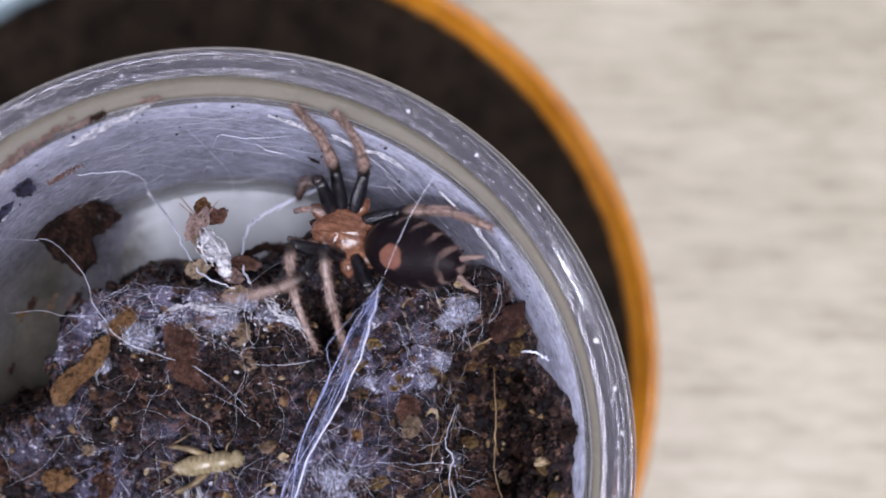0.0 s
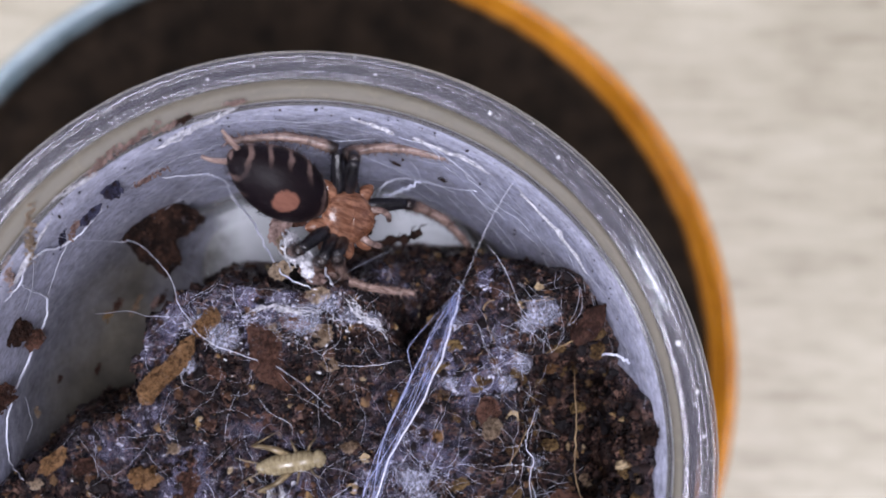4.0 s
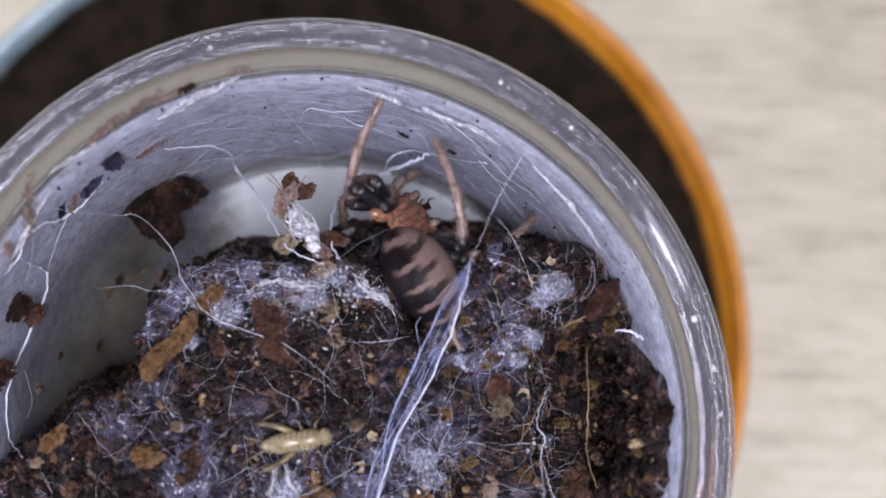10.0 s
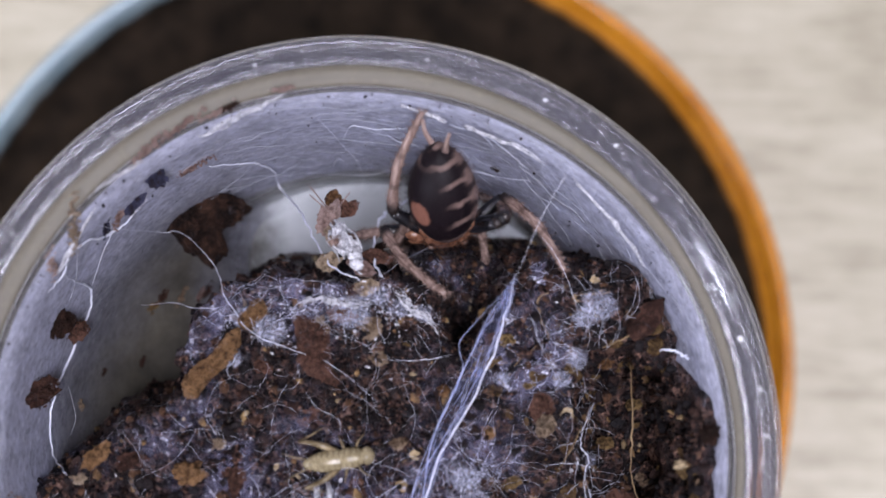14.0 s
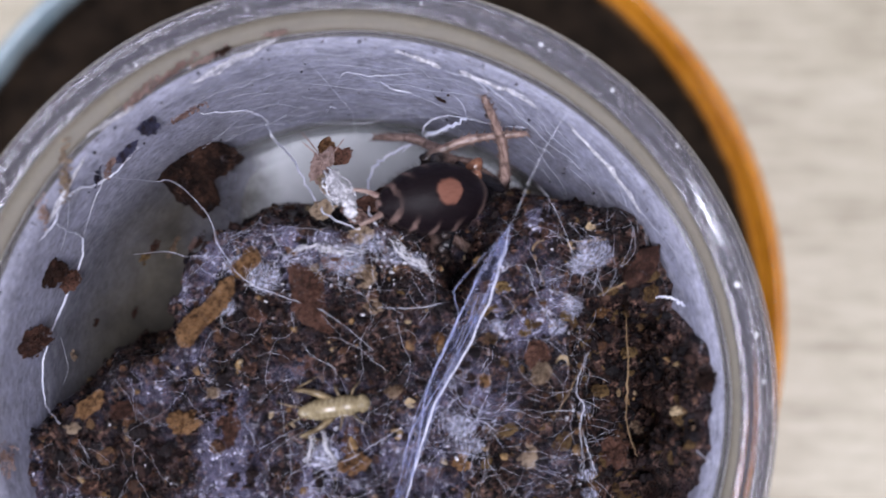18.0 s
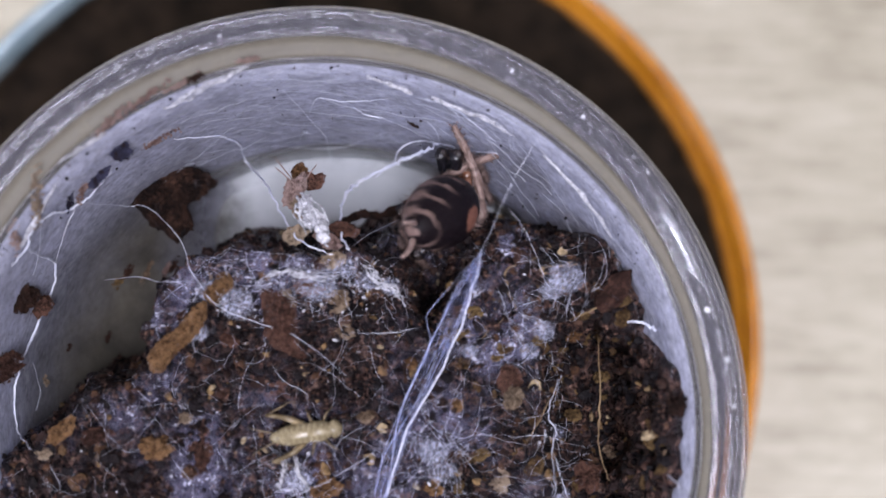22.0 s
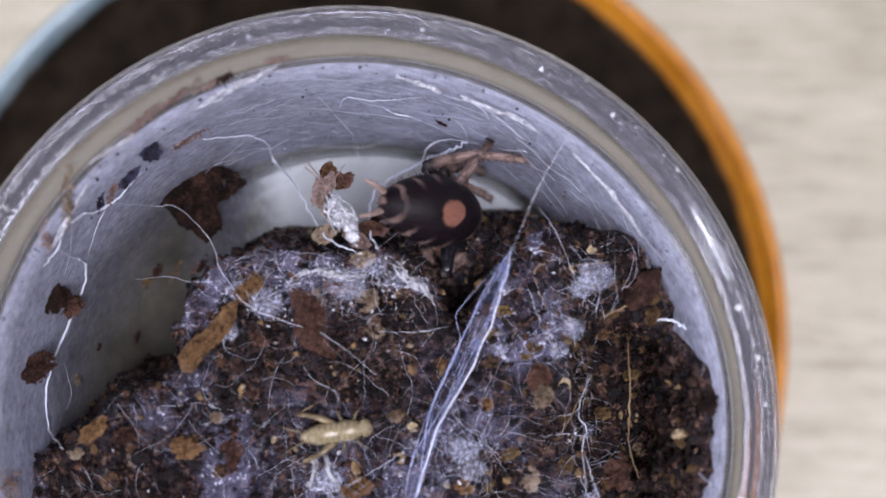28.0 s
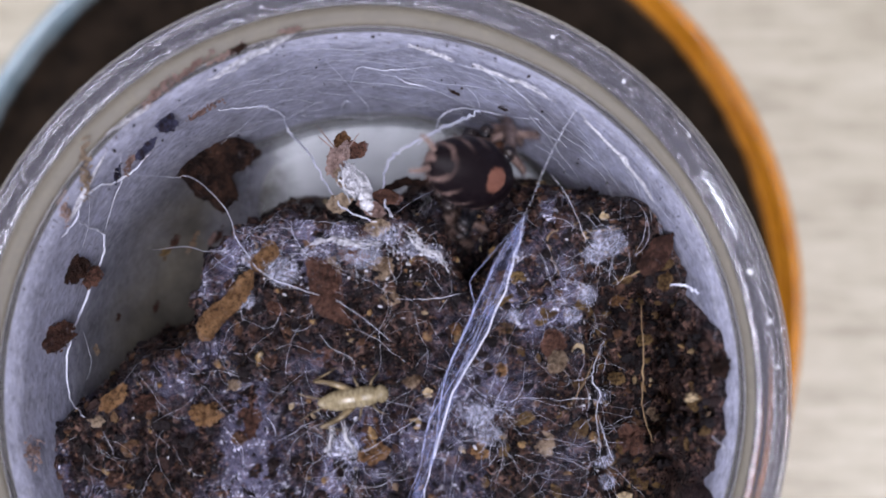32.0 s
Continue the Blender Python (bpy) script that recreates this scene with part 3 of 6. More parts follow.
# two thin dark-coloured rings stand for shaded lines along the lip
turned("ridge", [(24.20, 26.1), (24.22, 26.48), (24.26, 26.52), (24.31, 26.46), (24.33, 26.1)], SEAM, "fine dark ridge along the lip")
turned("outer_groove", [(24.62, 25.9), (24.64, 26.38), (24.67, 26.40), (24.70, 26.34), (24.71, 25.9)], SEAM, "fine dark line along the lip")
turned("outer_edge", [(25.02, 25.2), (25.04, 26.0), (25.08, 26.06), (25.12, 25.95), (25.13, 25.2)], RIDGE, "pale outer edge of the lip")
skirt = turned("skirt", [(24.5, 24.9), (25.0, 25.3), (25.3, 25.2), (25.47, 24.5), (25.35, 23.6), (24.7, 23.4)], LIP, "outer skirt of the lip")
skirt.location = (0.28 * MM, -0.05 * MM, 0.0)
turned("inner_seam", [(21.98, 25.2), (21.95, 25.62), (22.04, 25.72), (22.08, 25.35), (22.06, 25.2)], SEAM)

# ---------------------------------------------------------------- soil
CREST = [(-23.5, -6.0), (-17.8, -2.0), (-15.7, 0.3), (-11.8, 2.7), (-11.0, 5.5), (-10.8, 8.8), (-8.3, 10.4), (-5.8, 11.0), (-2.6, 10.7), (0.3, 11.0), (2.6, 10.5),
         (4.2, 9.5), (5.1, 8.2), (5.7, 6.7), (6.3, 5.4), (7.4, 5.9), (8.4, 8.3), (9.5, 10.0), (11.2, 10.6), (13.8, 10.4), (16.0, 10.6), (23.0, 11.5), (30.0, -30.0), (-30.0, -30.0)]


def beyond(x, y):
    """Distance past the crest of the mound, negative on top of it."""
    best, inside = np.full(x.shape, 1e9), np.zeros(x.shape, bool)
    for (ax, ay), (bx, by) in zip(CREST, CREST[1:] + CREST[:1]):
        t = np.clip(((x - ax) * (bx - ax) + (y - ay) * (by - ay)) / ((bx - ax) ** 2 + (by - ay) ** 2), 0, 1)
        best = np.minimum(best, np.hypot(x - ax - t * (bx - ax), y - ay - t * (by - ay)))
        cross = ((ay > y) != (by > y)) & (x < (bx - ax) * (y - ay) / (by - ay + 1e-9) + ax)
        inside ^= cross
    return np.where(inside, -best, best)


def step(v):
    v = np.clip(v, 0, 1)
    return v * v * (3 - 2 * v)


def soil(x, y, detail=1.0):
    """Height of the soil at a place."""
    x, y = np.asarray(x, float), np.asarray(y, float)
    x2, y2 = x + (vnoise(x * 0.7 + 9, y * 0.7, 3) - 0.5) * 1.6, y + (vnoise(x * 0.7, y * 0.7 + 5, 4) - 0.5) * 1.6
    s = beyond(x2, y2)
    top = 19.9 + (vnoise(x * 0.22 + 3, y * 0.22, 1) - 0.5) * 1.3 - np.clip(-13.5 - x, 0, 9) * 0.14
    gut = step((x2 - 14.0) / 0.8) * step((6.8 - y2) / 1.6) * step((21.2 - x2) / 3.0)
    top = top - (4.6 + 0.9 * step((y2 - 2.0) / 3.5)) * gut
    top = top + 3.6 * step((x2 - 18.4) / 2.2) * step((6.5 - y2) / 3.0)
    left = step((-9.0 - x) / 3.0)
    hole = np.exp(-((x - 6.4) / 2.3) ** 2 - ((y - 8.6) / 2.6) ** 2)
    slope = -4.0 - 0.62 * (x + 17.0) + 5.5 - y
    bed = 3.6 + left * 3.0 * step(slope / 5.5) + 8.5 * step((x - 1.0) / 4.0) * step((15.6 - y) / 3.6) * (1 - 0.5 * hole) + 2.0 * step((x + 8.0) / 3.0) * step((14.2 - y) / 2.0)
    z = top - (top - bed) * step((s + 0.3) / np.where(x > 4, 3.6 - 2.2 * hole, np.where(x < -9, 1.7 + 3.2 * step((5.0 - y) / 2.5), 3.0)))
    z = z + detail * ((vnoise(x * 0.8, y * 0.8, 5) - 0.5) * 1.3 + (vnoise(x * 2.1, y * 2.1, 6) - 0.5) * 0.9 + (vnoise(x * 5.0, y * 5.0, 7) - 0.5) * 0.5 + (vnoise(x * 11.0, y * 11.0, 8) - 0.5) * 0.25) * np.where(z > 4.6, 1.0, 0.25)
    return z


GX, GY = np.meshgrid(np.arange(-24, 24.01, 0.2), np.arange(-24, 24.01, 0.2), indexing="ij")
GRID, PLAIN = soil(GX, GY, 1.0), soil(GX, GY, 0.4)


def soil_z(x, y, table_of=None):
    table_of = GRID if table_of is None else table_of
    i, j = (x + 24) / 0.2, (y + 24) / 0.2
    i, j = min(max(i, 0), 238.9), min(max(j, 0), 238.9)
    a, b = int(i), int(j)
    u, w = i - a, j - b
    return float((table_of[a, b] * (1 - u) + table_of[a + 1, b] * u) * (1 - w) + (table_of[a, b + 1] * (1 - u) + table_of[a + 1, b + 1] * u) * w)


def soil_sheet(rings, spokes, lift, detail, shrink=0.0):
    a = np.linspace(0, 2 * np.pi, spokes, endpoint=False)
    edge = np.full(spokes, 20.5)
    for _ in range(40):
        edge = edge * 0.6 + 0.4 * (wall_r(np.clip(soil(edge * np.cos(a), edge * np.sin(a), detail), ZB, ZR)) - 0.04 - shrink)
    k = (np.arange(1, rings + 1) / rings)[:, None] ** 0.75
    x, y = k * (edge * np.cos(a)), k * (edge * np.sin(a))
    z = soil(x, y, detail)
    z = np.where(z > 5.6, z + lift, z - lift * 6.0)
    verts = np.stack([x, y, z], -1).reshape(-1, 3)
    faces = []
    for i in range(rings - 1):
        for j in range(spokes):
            q = (j + 1) % spokes
            faces.append((i * spokes + j, (i + 1) * spokes + j, (i + 1) * spokes + q, i * spokes + q))
    faces.append(tuple(reversed(range(spokes)))[::-1])
    return oval(verts.tolist()), faces


bed = tagged(new("soil", mesh_of("soil", *soil_sheet(170, 720, 0.0, 1.0), SOIL)), "damp dark brown soil heaped in the cup, hollowed out at the back", "soil", kind="stuff")

bm = bmesh.new()
bmesh.ops.create_icosphere(bm, subdivisions=1, radius=1.0)
ICO_V, ICO_F = np.array([v.co[:] for v in bm.verts]), [tuple(v.index for v in f.verts) for f in bm.faces]
bm.free()


def grains(count, lo, hi, seed, box=(-21, -9, 22, 18)):
    """Loose crumbs lying on the soil, each an uneven lump."""
    r = np.random.RandomState(seed)
    verts, faces = [], []
    x, y = r.uniform(box[0], box[2], count * 2), r.uniform(box[1], box[3], count * 2)
    z = soil(x, y)
    keep = (np.hypot(x, y) < wall_r(z) - 0.3) & (z > 4.9)
    x, y, z = x[keep][:count], y[keep][:count], z[keep][:count]
    for i in range(len(x)):
        size = lo + (hi - lo) * r.rand() ** 4
        pts = ICO_V * r.uniform(0.6, 1.15, (len(ICO_V), 1)) * (size * r.uniform(0.6, 1.5, 3))
        a = r.uniform(0, 6.28)
        rot = np.array([[math.cos(a), -math.sin(a), 0], [math.sin(a), math.cos(a), 0], [0, 0, 1]])
        b = len(verts)
        verts += (pts @ rot.T + (x[i], y[i], z[i] + size * 0.25)).tolist()
        faces += [tuple(b + q for q in f) for f in ICO_F]
    return verts, faces


tagged(new("soil_grains", mesh_of("soil_grains", *grains(11000, 0.05, 0.42, 5), GRAINS, False)), "loose dark, brown and tan crumbs strewn over the soil", "soil", kind="stuff")

tagged(new("peat_crumbs", mesh_of("peat_crumbs", *grains(260, 0.10, 0.50, 6, (7, -9, 21, 9)), TINT["ochre"], False)), "yellowish crumbs in the peat by the wall", "soil", kind="stuff")
tagged(new("pale_crumbs", mesh_of("pale_crumbs", *grains(150, 0.06, 0.30, 7), TINT["pale"], False)), "pale crumbs strewn over the soil", "soil", kind="stuff")


def clumps(count, lo, hi, seed):
    """Rough clods of peat that make up the crust of the soil."""
    r = np.random.RandomState(seed)
    verts, faces = [], []
    x, y = r.uniform(-21, 22, count * 2), r.uniform(-9, 18, count * 2)
    z = soil(x, y)
    keep = (np.hypot(x, y) < wall_r(z) - 0.6) & (z > 5.2)
    x, y, z = x[keep][:count], y[keep][:count], z[keep][:count]
    for i in range(len(x)):
        size = lo + (hi - lo) * r.rand() ** 2
        off = r.uniform(0, 40, 3)
        k = np.array([1 + 0.45 * noise.noise(Vector(p * 1.6 + off)) + 0.45 * noise.noise(Vector(p * 3.4 + off)) + 0.4 * noise.noise(Vector(p * 8.0 + off)) for p in BALL_V])[:, None]
        pts = BALL_V * k * (size * r.uniform(0.7, 1.5, 3))
        a = r.uniform(0, 6.28)
        rot = np.array([[math.cos(a), -math.sin(a), 0], [math.sin(a), math.cos(a), 0], [0, 0, 1]])
        b = len(verts)
        verts += (pts @ rot.T + (x[i], y[i], z[i] - size * 0.35)).tolist()
        faces += [tuple(b + q for q in f) for f in BALL_F]
    return verts, faces


bm = bmesh.new()
bmesh.ops.create_icosphere(bm, subdivisions=2, radius=1.0)
BALL_V, BALL_F = np.array([v.co[:] for v in bm.verts]), [tuple(v.index for v in f.verts) for f in bm.faces]
bm.free()
tagged(new("soil_clumps", mesh_of("soil_clumps", *clumps(2200, 0.12, 0.52, 15), CLUMP, False)), "rough dark peat clods forming the crust of the soil", "soil", kind="stuff")
tagged(new("silk_film", mesh_of("silk_film", *soil_sheet(130, 480, 0.42, 0.75, 0.2), FILM)), "thin bluish film of silk spread over the soil", "spider silk", kind="stuff")


def lump(length, width, thick, seed, rough=1.0):
    """An uneven lump with broken edges."""
    r = np.random.RandomState(seed)
    verts, faces, rows, cols = [], [], 24, 36
    off = Vector(r.uniform(0, 50, 3))
    for i in range(rows + 1):
        b = math.pi * (i / rows - 0.5)
        for j in range(cols):
            a = 2 * math.pi * j / cols
            d = Vector((math.cos(b) * math.cos(a), math.cos(b) * math.sin(a), math.sin(b)))
            k = 1 + rough * (0.55 * noise.noise(d * 1.3 + off) + 0.38 * noise.noise(d * 3.1 + off)) + 0.20 * noise.noise(d * 5.5 + off) + 0.18 * noise.noise(d * 12 + off) + 0.12 * noise.noise(d * 21 + off)
            dx = d.x
            verts.append((dx * k * length / 2, d.y * k * width / 2, d.z * k * thick / 2))
    for i in range(rows):
        for j in range(cols):
            q = (j + 1) % cols
            faces.append((i * cols + j, i * cols + q, (i + 1) * cols + q, (i + 1) * cols + j))
    return verts, faces


def crumbs(length, width, thick, seed):
    """A smear of tiny crumbs sticking together."""
    r = np.random.RandomState(seed)
    verts, faces = [], []
    for _ in range(int(24 + length * 26)):
        size = r.uniform(0.025, 0.10) * (1 + thick)
        c = np.array([np.clip(r.normal(), -2, 2) * length * 0.26, np.clip(r.normal(), -2, 2) * width * 0.22, r.uniform(-0.1, 0.3) * thick])
        b = len(verts)
        verts += (ICO_V * r.uniform(0.55, 1.2, (len(ICO_V), 1)) * size * r.uniform(0.6, 1.4, 3) + c).tolist()
        faces += [tuple(b + q for q in f) for f in ICO_F]
    return verts, faces


def clod(length, width, thick, seed):
    """A ragged lump of peat made of crumbs pressed together."""
    r = np.random.RandomState(seed)
    verts, faces = lump(length * 0.82, width * 0.82, thick * 0.8, seed)
    for _ in range(int(60 + 26 * length * width)):
        d = Vector(r.normal(size=3)).normalized()
        edge = verts[r.randint(0, 24 * 36)] if r.rand() < 0.8 else (d.x * length / 2, d.y * width / 2, d.z * thick / 2)
        size = r.uniform(0.04, 0.16)
        b = len(verts)
        pts = ICO_V * r.uniform(0.5, 1.25, (len(ICO_V), 1)) * size * r.uniform(0.6, 1.5, 3) + np.array(edge) * r.uniform(0.92, 1.12)
        verts += [tuple(p) for p in pts]
        faces += [tuple(b + q for q in f) for f in ICO_F]
    return verts, faces


def stick(length, width, thick, seed, point=0.0):
    """A broken rod of rotten wood, or with a point a flake of bark, with a pitted grain along it."""
    r = np.random.RandomState(seed)
    off, rows, cols = Vector(r.uniform(0, 50, 3)), 64, 30
    verts, faces = [], []
    for i in range(rows + 1):
        u = i / rows
        if point:
            k = math.sin(math.pi * min(1.0, 0.03 + 0.96 * u)) ** point
        else:
            k = min(1.0, 0.25 + u * 9, 0.2 + (1 - u) * 6) * (1 - 0.25 * u)
        bend = 0.12 * width * math.sin(2.2 * math.pi * u)
        for j in range(cols):
            a = 2 * math.pi * j / cols
            g = Vector((u * length * (0.5 if point else 1.4), math.cos(a) * 1.7, math.sin(a) * 1.7))
            w = k * (1 + (0.12 if point else 0.22) * noise.noise(g + off) + 0.20 * noise.noise(g * 2.6 + off) + 0.20 * noise.noise(g * 6.0 + off) + 0.16 * noise.noise(g * 11.0 + off))
            end = 0.12 * width * noise.noise(Vector((math.cos(a) * 2, math.sin(a) * 2, seed)))
            verts.append(((u - 0.5) * length + end, math.cos(a) * w * width / 2 + bend, math.sin(a) * w * thick / 2))
    for i in range(rows):
        for j in range(cols):
            q = (j + 1) % cols
            faces.append((i * cols + j, (i + 1) * cols + j, (i + 1) * cols + q, i * cols + q))
    faces.append(tuple(range(cols)))
    faces.append(tuple(reversed(range(rows * cols, rows * cols + cols))))
    return verts, faces


def slab(outline, thick, seed):
    """A flat broken piece of peat with an angular outline."""
    off, rings = Vector(np.random.RandomState(seed).uniform(0, 50, 3)), 14
    edge = []
    for (ax, ay), (bx, by) in zip(outline, outline[1:] + outline[:1]):
        edge += [Vector((ax + (bx - ax) * k / 9, ay + (by - ay) * k / 9, 0)) for k in range(9)]
    n, verts, faces = len(edge), [], []
    for side in (1, -1):
        for i in range(rings + 1):
            u = i / rings
            for p in edge:
                q = p * u * (1 + 0.10 * u * noise.noise(p * 1.1 + off) + 0.09 * u * noise.noise(p * 3.5 + off))
                h = thick * 0.5 * (1 - u ** 6) + 0.55 * noise.noise(q * 0.9 + off) + 0.40 * noise.noise(q * 2.3 + off) + 0.28 * noise.noise(q * 5.5 + off)
                verts.append((q.x, q.y, side * thick * 0.25 * (1 - u ** 5) + h * (1.0 if side > 0 else 0.2)))
    for half in (0, 1):
        o = half * (rings + 1) * n
        for i in range(rings):
            for j in range(n):
                k = (j + 1) % n
                f = (o + i * n + j, o + (i + 1) * n + j, o + (i + 1) * n + k, o + i * n + k)
                faces.append(f if half == 0 else f[::-1])
    return verts, faces


NOUN = {"wood_chip": "splinter of wood", "bark_flake": "pointed flake of bark", "soil_crumb": "crumb", "seed_husk": "rounded husk", "soil_clod": "ragged clod of peat"}
COUNT = [0]


def chip(name, tint, at_mm, length, width, thick, deg):
    COUNT[0] += 1
    x, y, z = at_mm
    if name == "soil_crumb":
        length, width, thick = length * 0.8, width * 0.8, thick * 0.9
    ground = soil_z(x, y)
    if name == "wood_chip":
        shape = stick(length, width, thick * 1.9, 100 + COUNT[0])
    elif name == "bark_flake":
        shape = stick(length * 1.05, width * 1.15, thick * 1.7, 100 + COUNT[0], 0.75)
    else:
        shape = lump(length, width, thick * (1.5 if name == "seed_husk" else 1.0), 100 + COUNT[0], 0.5 if name == "seed_husk" else 1.0)
    ob = new(name, mesh_of(name, *shape, TINT[tint], False))
    ob.matrix_world = pose(x * MM, y * MM, (ground + (0.45 if name in ("wood_chip", "bark_flake") else 0.2) + thick * 0.12) * MM, 6 * math.sin(COUNT[0] * 2.1), 6 * math.cos(COUNT[0] * 1.3), deg)
    tagged(ob, "%s %s on the dark soil" % (WORDS[tint], NOUN[name]), name.replace("_", " "), group="bits on the soil")


SLAB = [(-2.6, 1.0), (-1.7, 2.5), (1.4, 2.3), (3.5, 1.2), (2.6, 0.2), (1.5, -0.4), (1.8, -2.3), (0.7, -3.2), (-1.0, -2.1), (-2.7, -0.4)]


def wall_chip(name, tint, deg, z, length, width, thick, lean):
    COUNT[0] += 1
    shape = crumbs(length, width, thick, 300 + COUNT[0])
    if name == "soil_clod":
        shape = clod(length, width, thick, 300 + COUNT[0])
    ob = new(name, mesh_of(name, *shape, TINT[tint], False))
    x, y, h = on_wall(deg, z, thick * 0.25)
    if z < 12.5 and 129 < deg % 360 < 221:
        k = ROUND_R - 1.9 + 9.3 * math.sqrt(max(0.0, 1 - ((ROUND_Z - z) / 8.8) ** 2))
        x, y = k * math.cos(radians(deg)), k * math.sin(radians(deg))
    inward = Vector((-math.cos(radians(deg)), -math.sin(radians(deg)), 1.3 if name == "soil_clod" else 0.45)).normalized()
    east = Vector((1, 0, 0))
    east = (east - inward * east.dot(inward))
    east = Vector((-math.sin(radians(deg)), math.cos(radians(deg)), 0)) * (-1 if 0 < deg < 180 else 1) if east.length < 0.75 else east.normalized()
    north = inward.cross(east)
    turn = Matrix((east, north, inward)).transposed().to_4x4()
    ob.matrix_world = Matrix.Translation((x * MM, y * MM, h * MM)) @ turn @ pose(0, 0, 0, 0, 0, lean)
    tagged(ob, "%s %s stuck to the silken wall" % (WORDS[tint], NOUN[name]), name.replace("_", " "), group="bits on the wall", kind="" if name == "soil_clod" else "stuff")


chip('wood_chip', 'tan', (-9.09, 5.30, 20.30), 5.38, 1.36, 1.0, 52)
chip('wood_chip', 'tan', (-6.74, 8.43, 20.60), 2.21, 1.29, 1.0, 60)
chip('bark_flake', 'russet', (-2.76, 6.16, 20.30), 4.84, 1.86, 0.9, -60)
chip('soil_crumb', 'tan', (-10.60, -1.57, 20.10), 2.23, 1.65, 1.3, 5)
chip('soil_crumb', 'russet', (-7.83, -2.10, 20.10), 3.23, 1.51, 1.2, 75)
chip('soil_crumb', 'pale', (1.27, 5.70, 20.20), 1.22, 1.00, 0.9, 0)
chip('soil_crumb', 'tan', (8.14, 0.99, 20.20), 1.36, 1.22, 1.0, 30)
chip('seed_husk', 'pale', (11.88, 1.53, 20.40), 1.50, 1.22, 1.2, 80)
chip('seed_husk', 'russet', (11.66, 2.73, 20.10), 1.80, 1.44, 1.0, 80)
chip('soil_crumb', 'tan', (7.02, -4.06, 20.20), 1.44, 1.29, 1.0, 0)
chip('soil_crumb', 'ochre', (9.84, -1.95, 20.20), 1.79, 1.00, 0.9, 20)
chip('soil_crumb', 'ochre', (13.24, -2.85, 20.10), 1.80, 1.22, 1.0, 40)
chip('soil_crumb', 'ochre', (2.99, 6.59, 20.30), 0.86, 0.79, 0.8, 0)
chip('soil_crumb', 'ochre', (9.45, 6.85, 20.10), 1.01, 0.93, 0.8, 0)
chip('soil_crumb', 'tan', (0.13, -4.13, 20.10), 2.16, 1.44, 1.1, 20)
chip('soil_crumb', 'russet', (-2.83, 1.95, 20.00), 2.52, 1.44, 1.0, 5)
chip('soil_crumb', 'russet', (-1.08, 8.57, 20.00), 2.16, 1.62, 1.2, 10)
chip('soil_crumb', 'pale', (0.55, 7.49, 20.20), 2.15, 1.62, 1.0, 20)
chip('soil_crumb', 'pale', (-2.50, 8.02, 20.20), 1.44, 1.08, 0.9, 0)
chip('soil_crumb', 'ochre', (8.34, 5.53, 18.60), 2.19, 1.02, 1.0, 10)
chip('soil_crumb', 'pale', (2.53, 0.36, 20.20), 1.08, 0.93, 0.8, 0)
chip('soil_crumb', 'ochre', (10.78, 4.16, 20.00), 0.94, 0.79, 0.8, 0)
chip('soil_crumb', 'ochre', (16.21, 0.24, 18.30), 1.25, 1.03, 0.8, 0)
chip('soil_crumb', 'ochre', (20.41, -1.03, 18.30), 1.47, 1.32, 0.9, 0)
chip('soil_crumb', 'pale', (18.95, -2.12, 18.20), 1.32, 1.10, 0.8, 0)
chip('soil_crumb', 'ochre', (18.26, 2.79, 18.20), 1.10, 0.95, 0.8, 0)
chip('soil_crumb', 'russet', (17.25, -3.91, 18.40), 2.20, 2.20, 1.2, 0)
chip('soil_crumb', 'russet', (-12.37, 9.80, 17.00), 1.86, 1.12, 0.9, 20)
chip('soil_crumb', 'pale', (-17.62, -1.96, 19.50), 1.16, 0.94, 0.8, 0)
chip('soil_crumb', 'tan', (-16.45, -0.55, 19.30), 2.54, 1.23, 1.0, 45)
chip('soil_crumb', 'russet', (-14.24, -0.89, 19.60), 2.17, 1.45, 1.0, 20)
chip('soil_crumb', 'pale', (10.90, -3.71, 20.30), 2.15, 1.65, 0.6, 20)
chip('soil_crumb', 'tan', (16.64, 5.53, 19.40), 1.45, 0.94, 0.8, 30)
chip('soil_crumb', 'ochre', (18.80, 6.61, 19.60), 1.45, 0.94, 0.8, 60)
chip('soil_crumb', 'pale', (0.36, 10.17, 20.30), 1.79, 1.29, 0.8, 10)
chip('soil_crumb', 'dark', (22.32, 0.85, 19.80), 1.30, 0.94, 0.8, 0)
chip('soil_crumb', 'russet', (-6.05, 5.16, 20.10), 1.44, 1.22, 0.9, 0)
chip('soil_crumb', 'tan', (5.39, 3.73, 20.20), 1.08, 0.79, 0.8, 0)
chip('soil_crumb', 'pale', (-8.85, 0.19, 20.10), 1.22, 0.93, 0.8, 40)
chip('soil_crumb', 'ochre', (13.29, 5.16, 20.10), 1.08, 0.79, 0.8, 0)
wall_chip('soil_crumb', 'ochre', 149.0, 7.8, 1.0, 0.8, 0.5, 0)
wall_chip('soil_crumb', 'dark', 146.1, 7.6, 1.1, 0.7, 0.5, 20)
wall_chip('soil_crumb', 'pale', 144.0, 6.6, 2.2, 0.5, 0.4, 20)
wall_chip('soil_crumb', 'rose', 140.9, 5.9, 1.7, 0.5, 0.4, 30)
wall_chip('soil_crumb', 'dark', 139.0, 5.8, 2.0, 0.8, 0.4, 20)
wall_chip('soil_crumb', 'pale', 173.3, 11.3, 0.6, 0.4, 0.3, 40)
wall_chip('soil_crumb', 'ochre', 175.6, 7.8, 0.5, 0.4, 0.3, 0)
wall_chip('soil_crumb', 'pale', 174.4, 6.5, 0.7, 0.4, 0.3, 0)
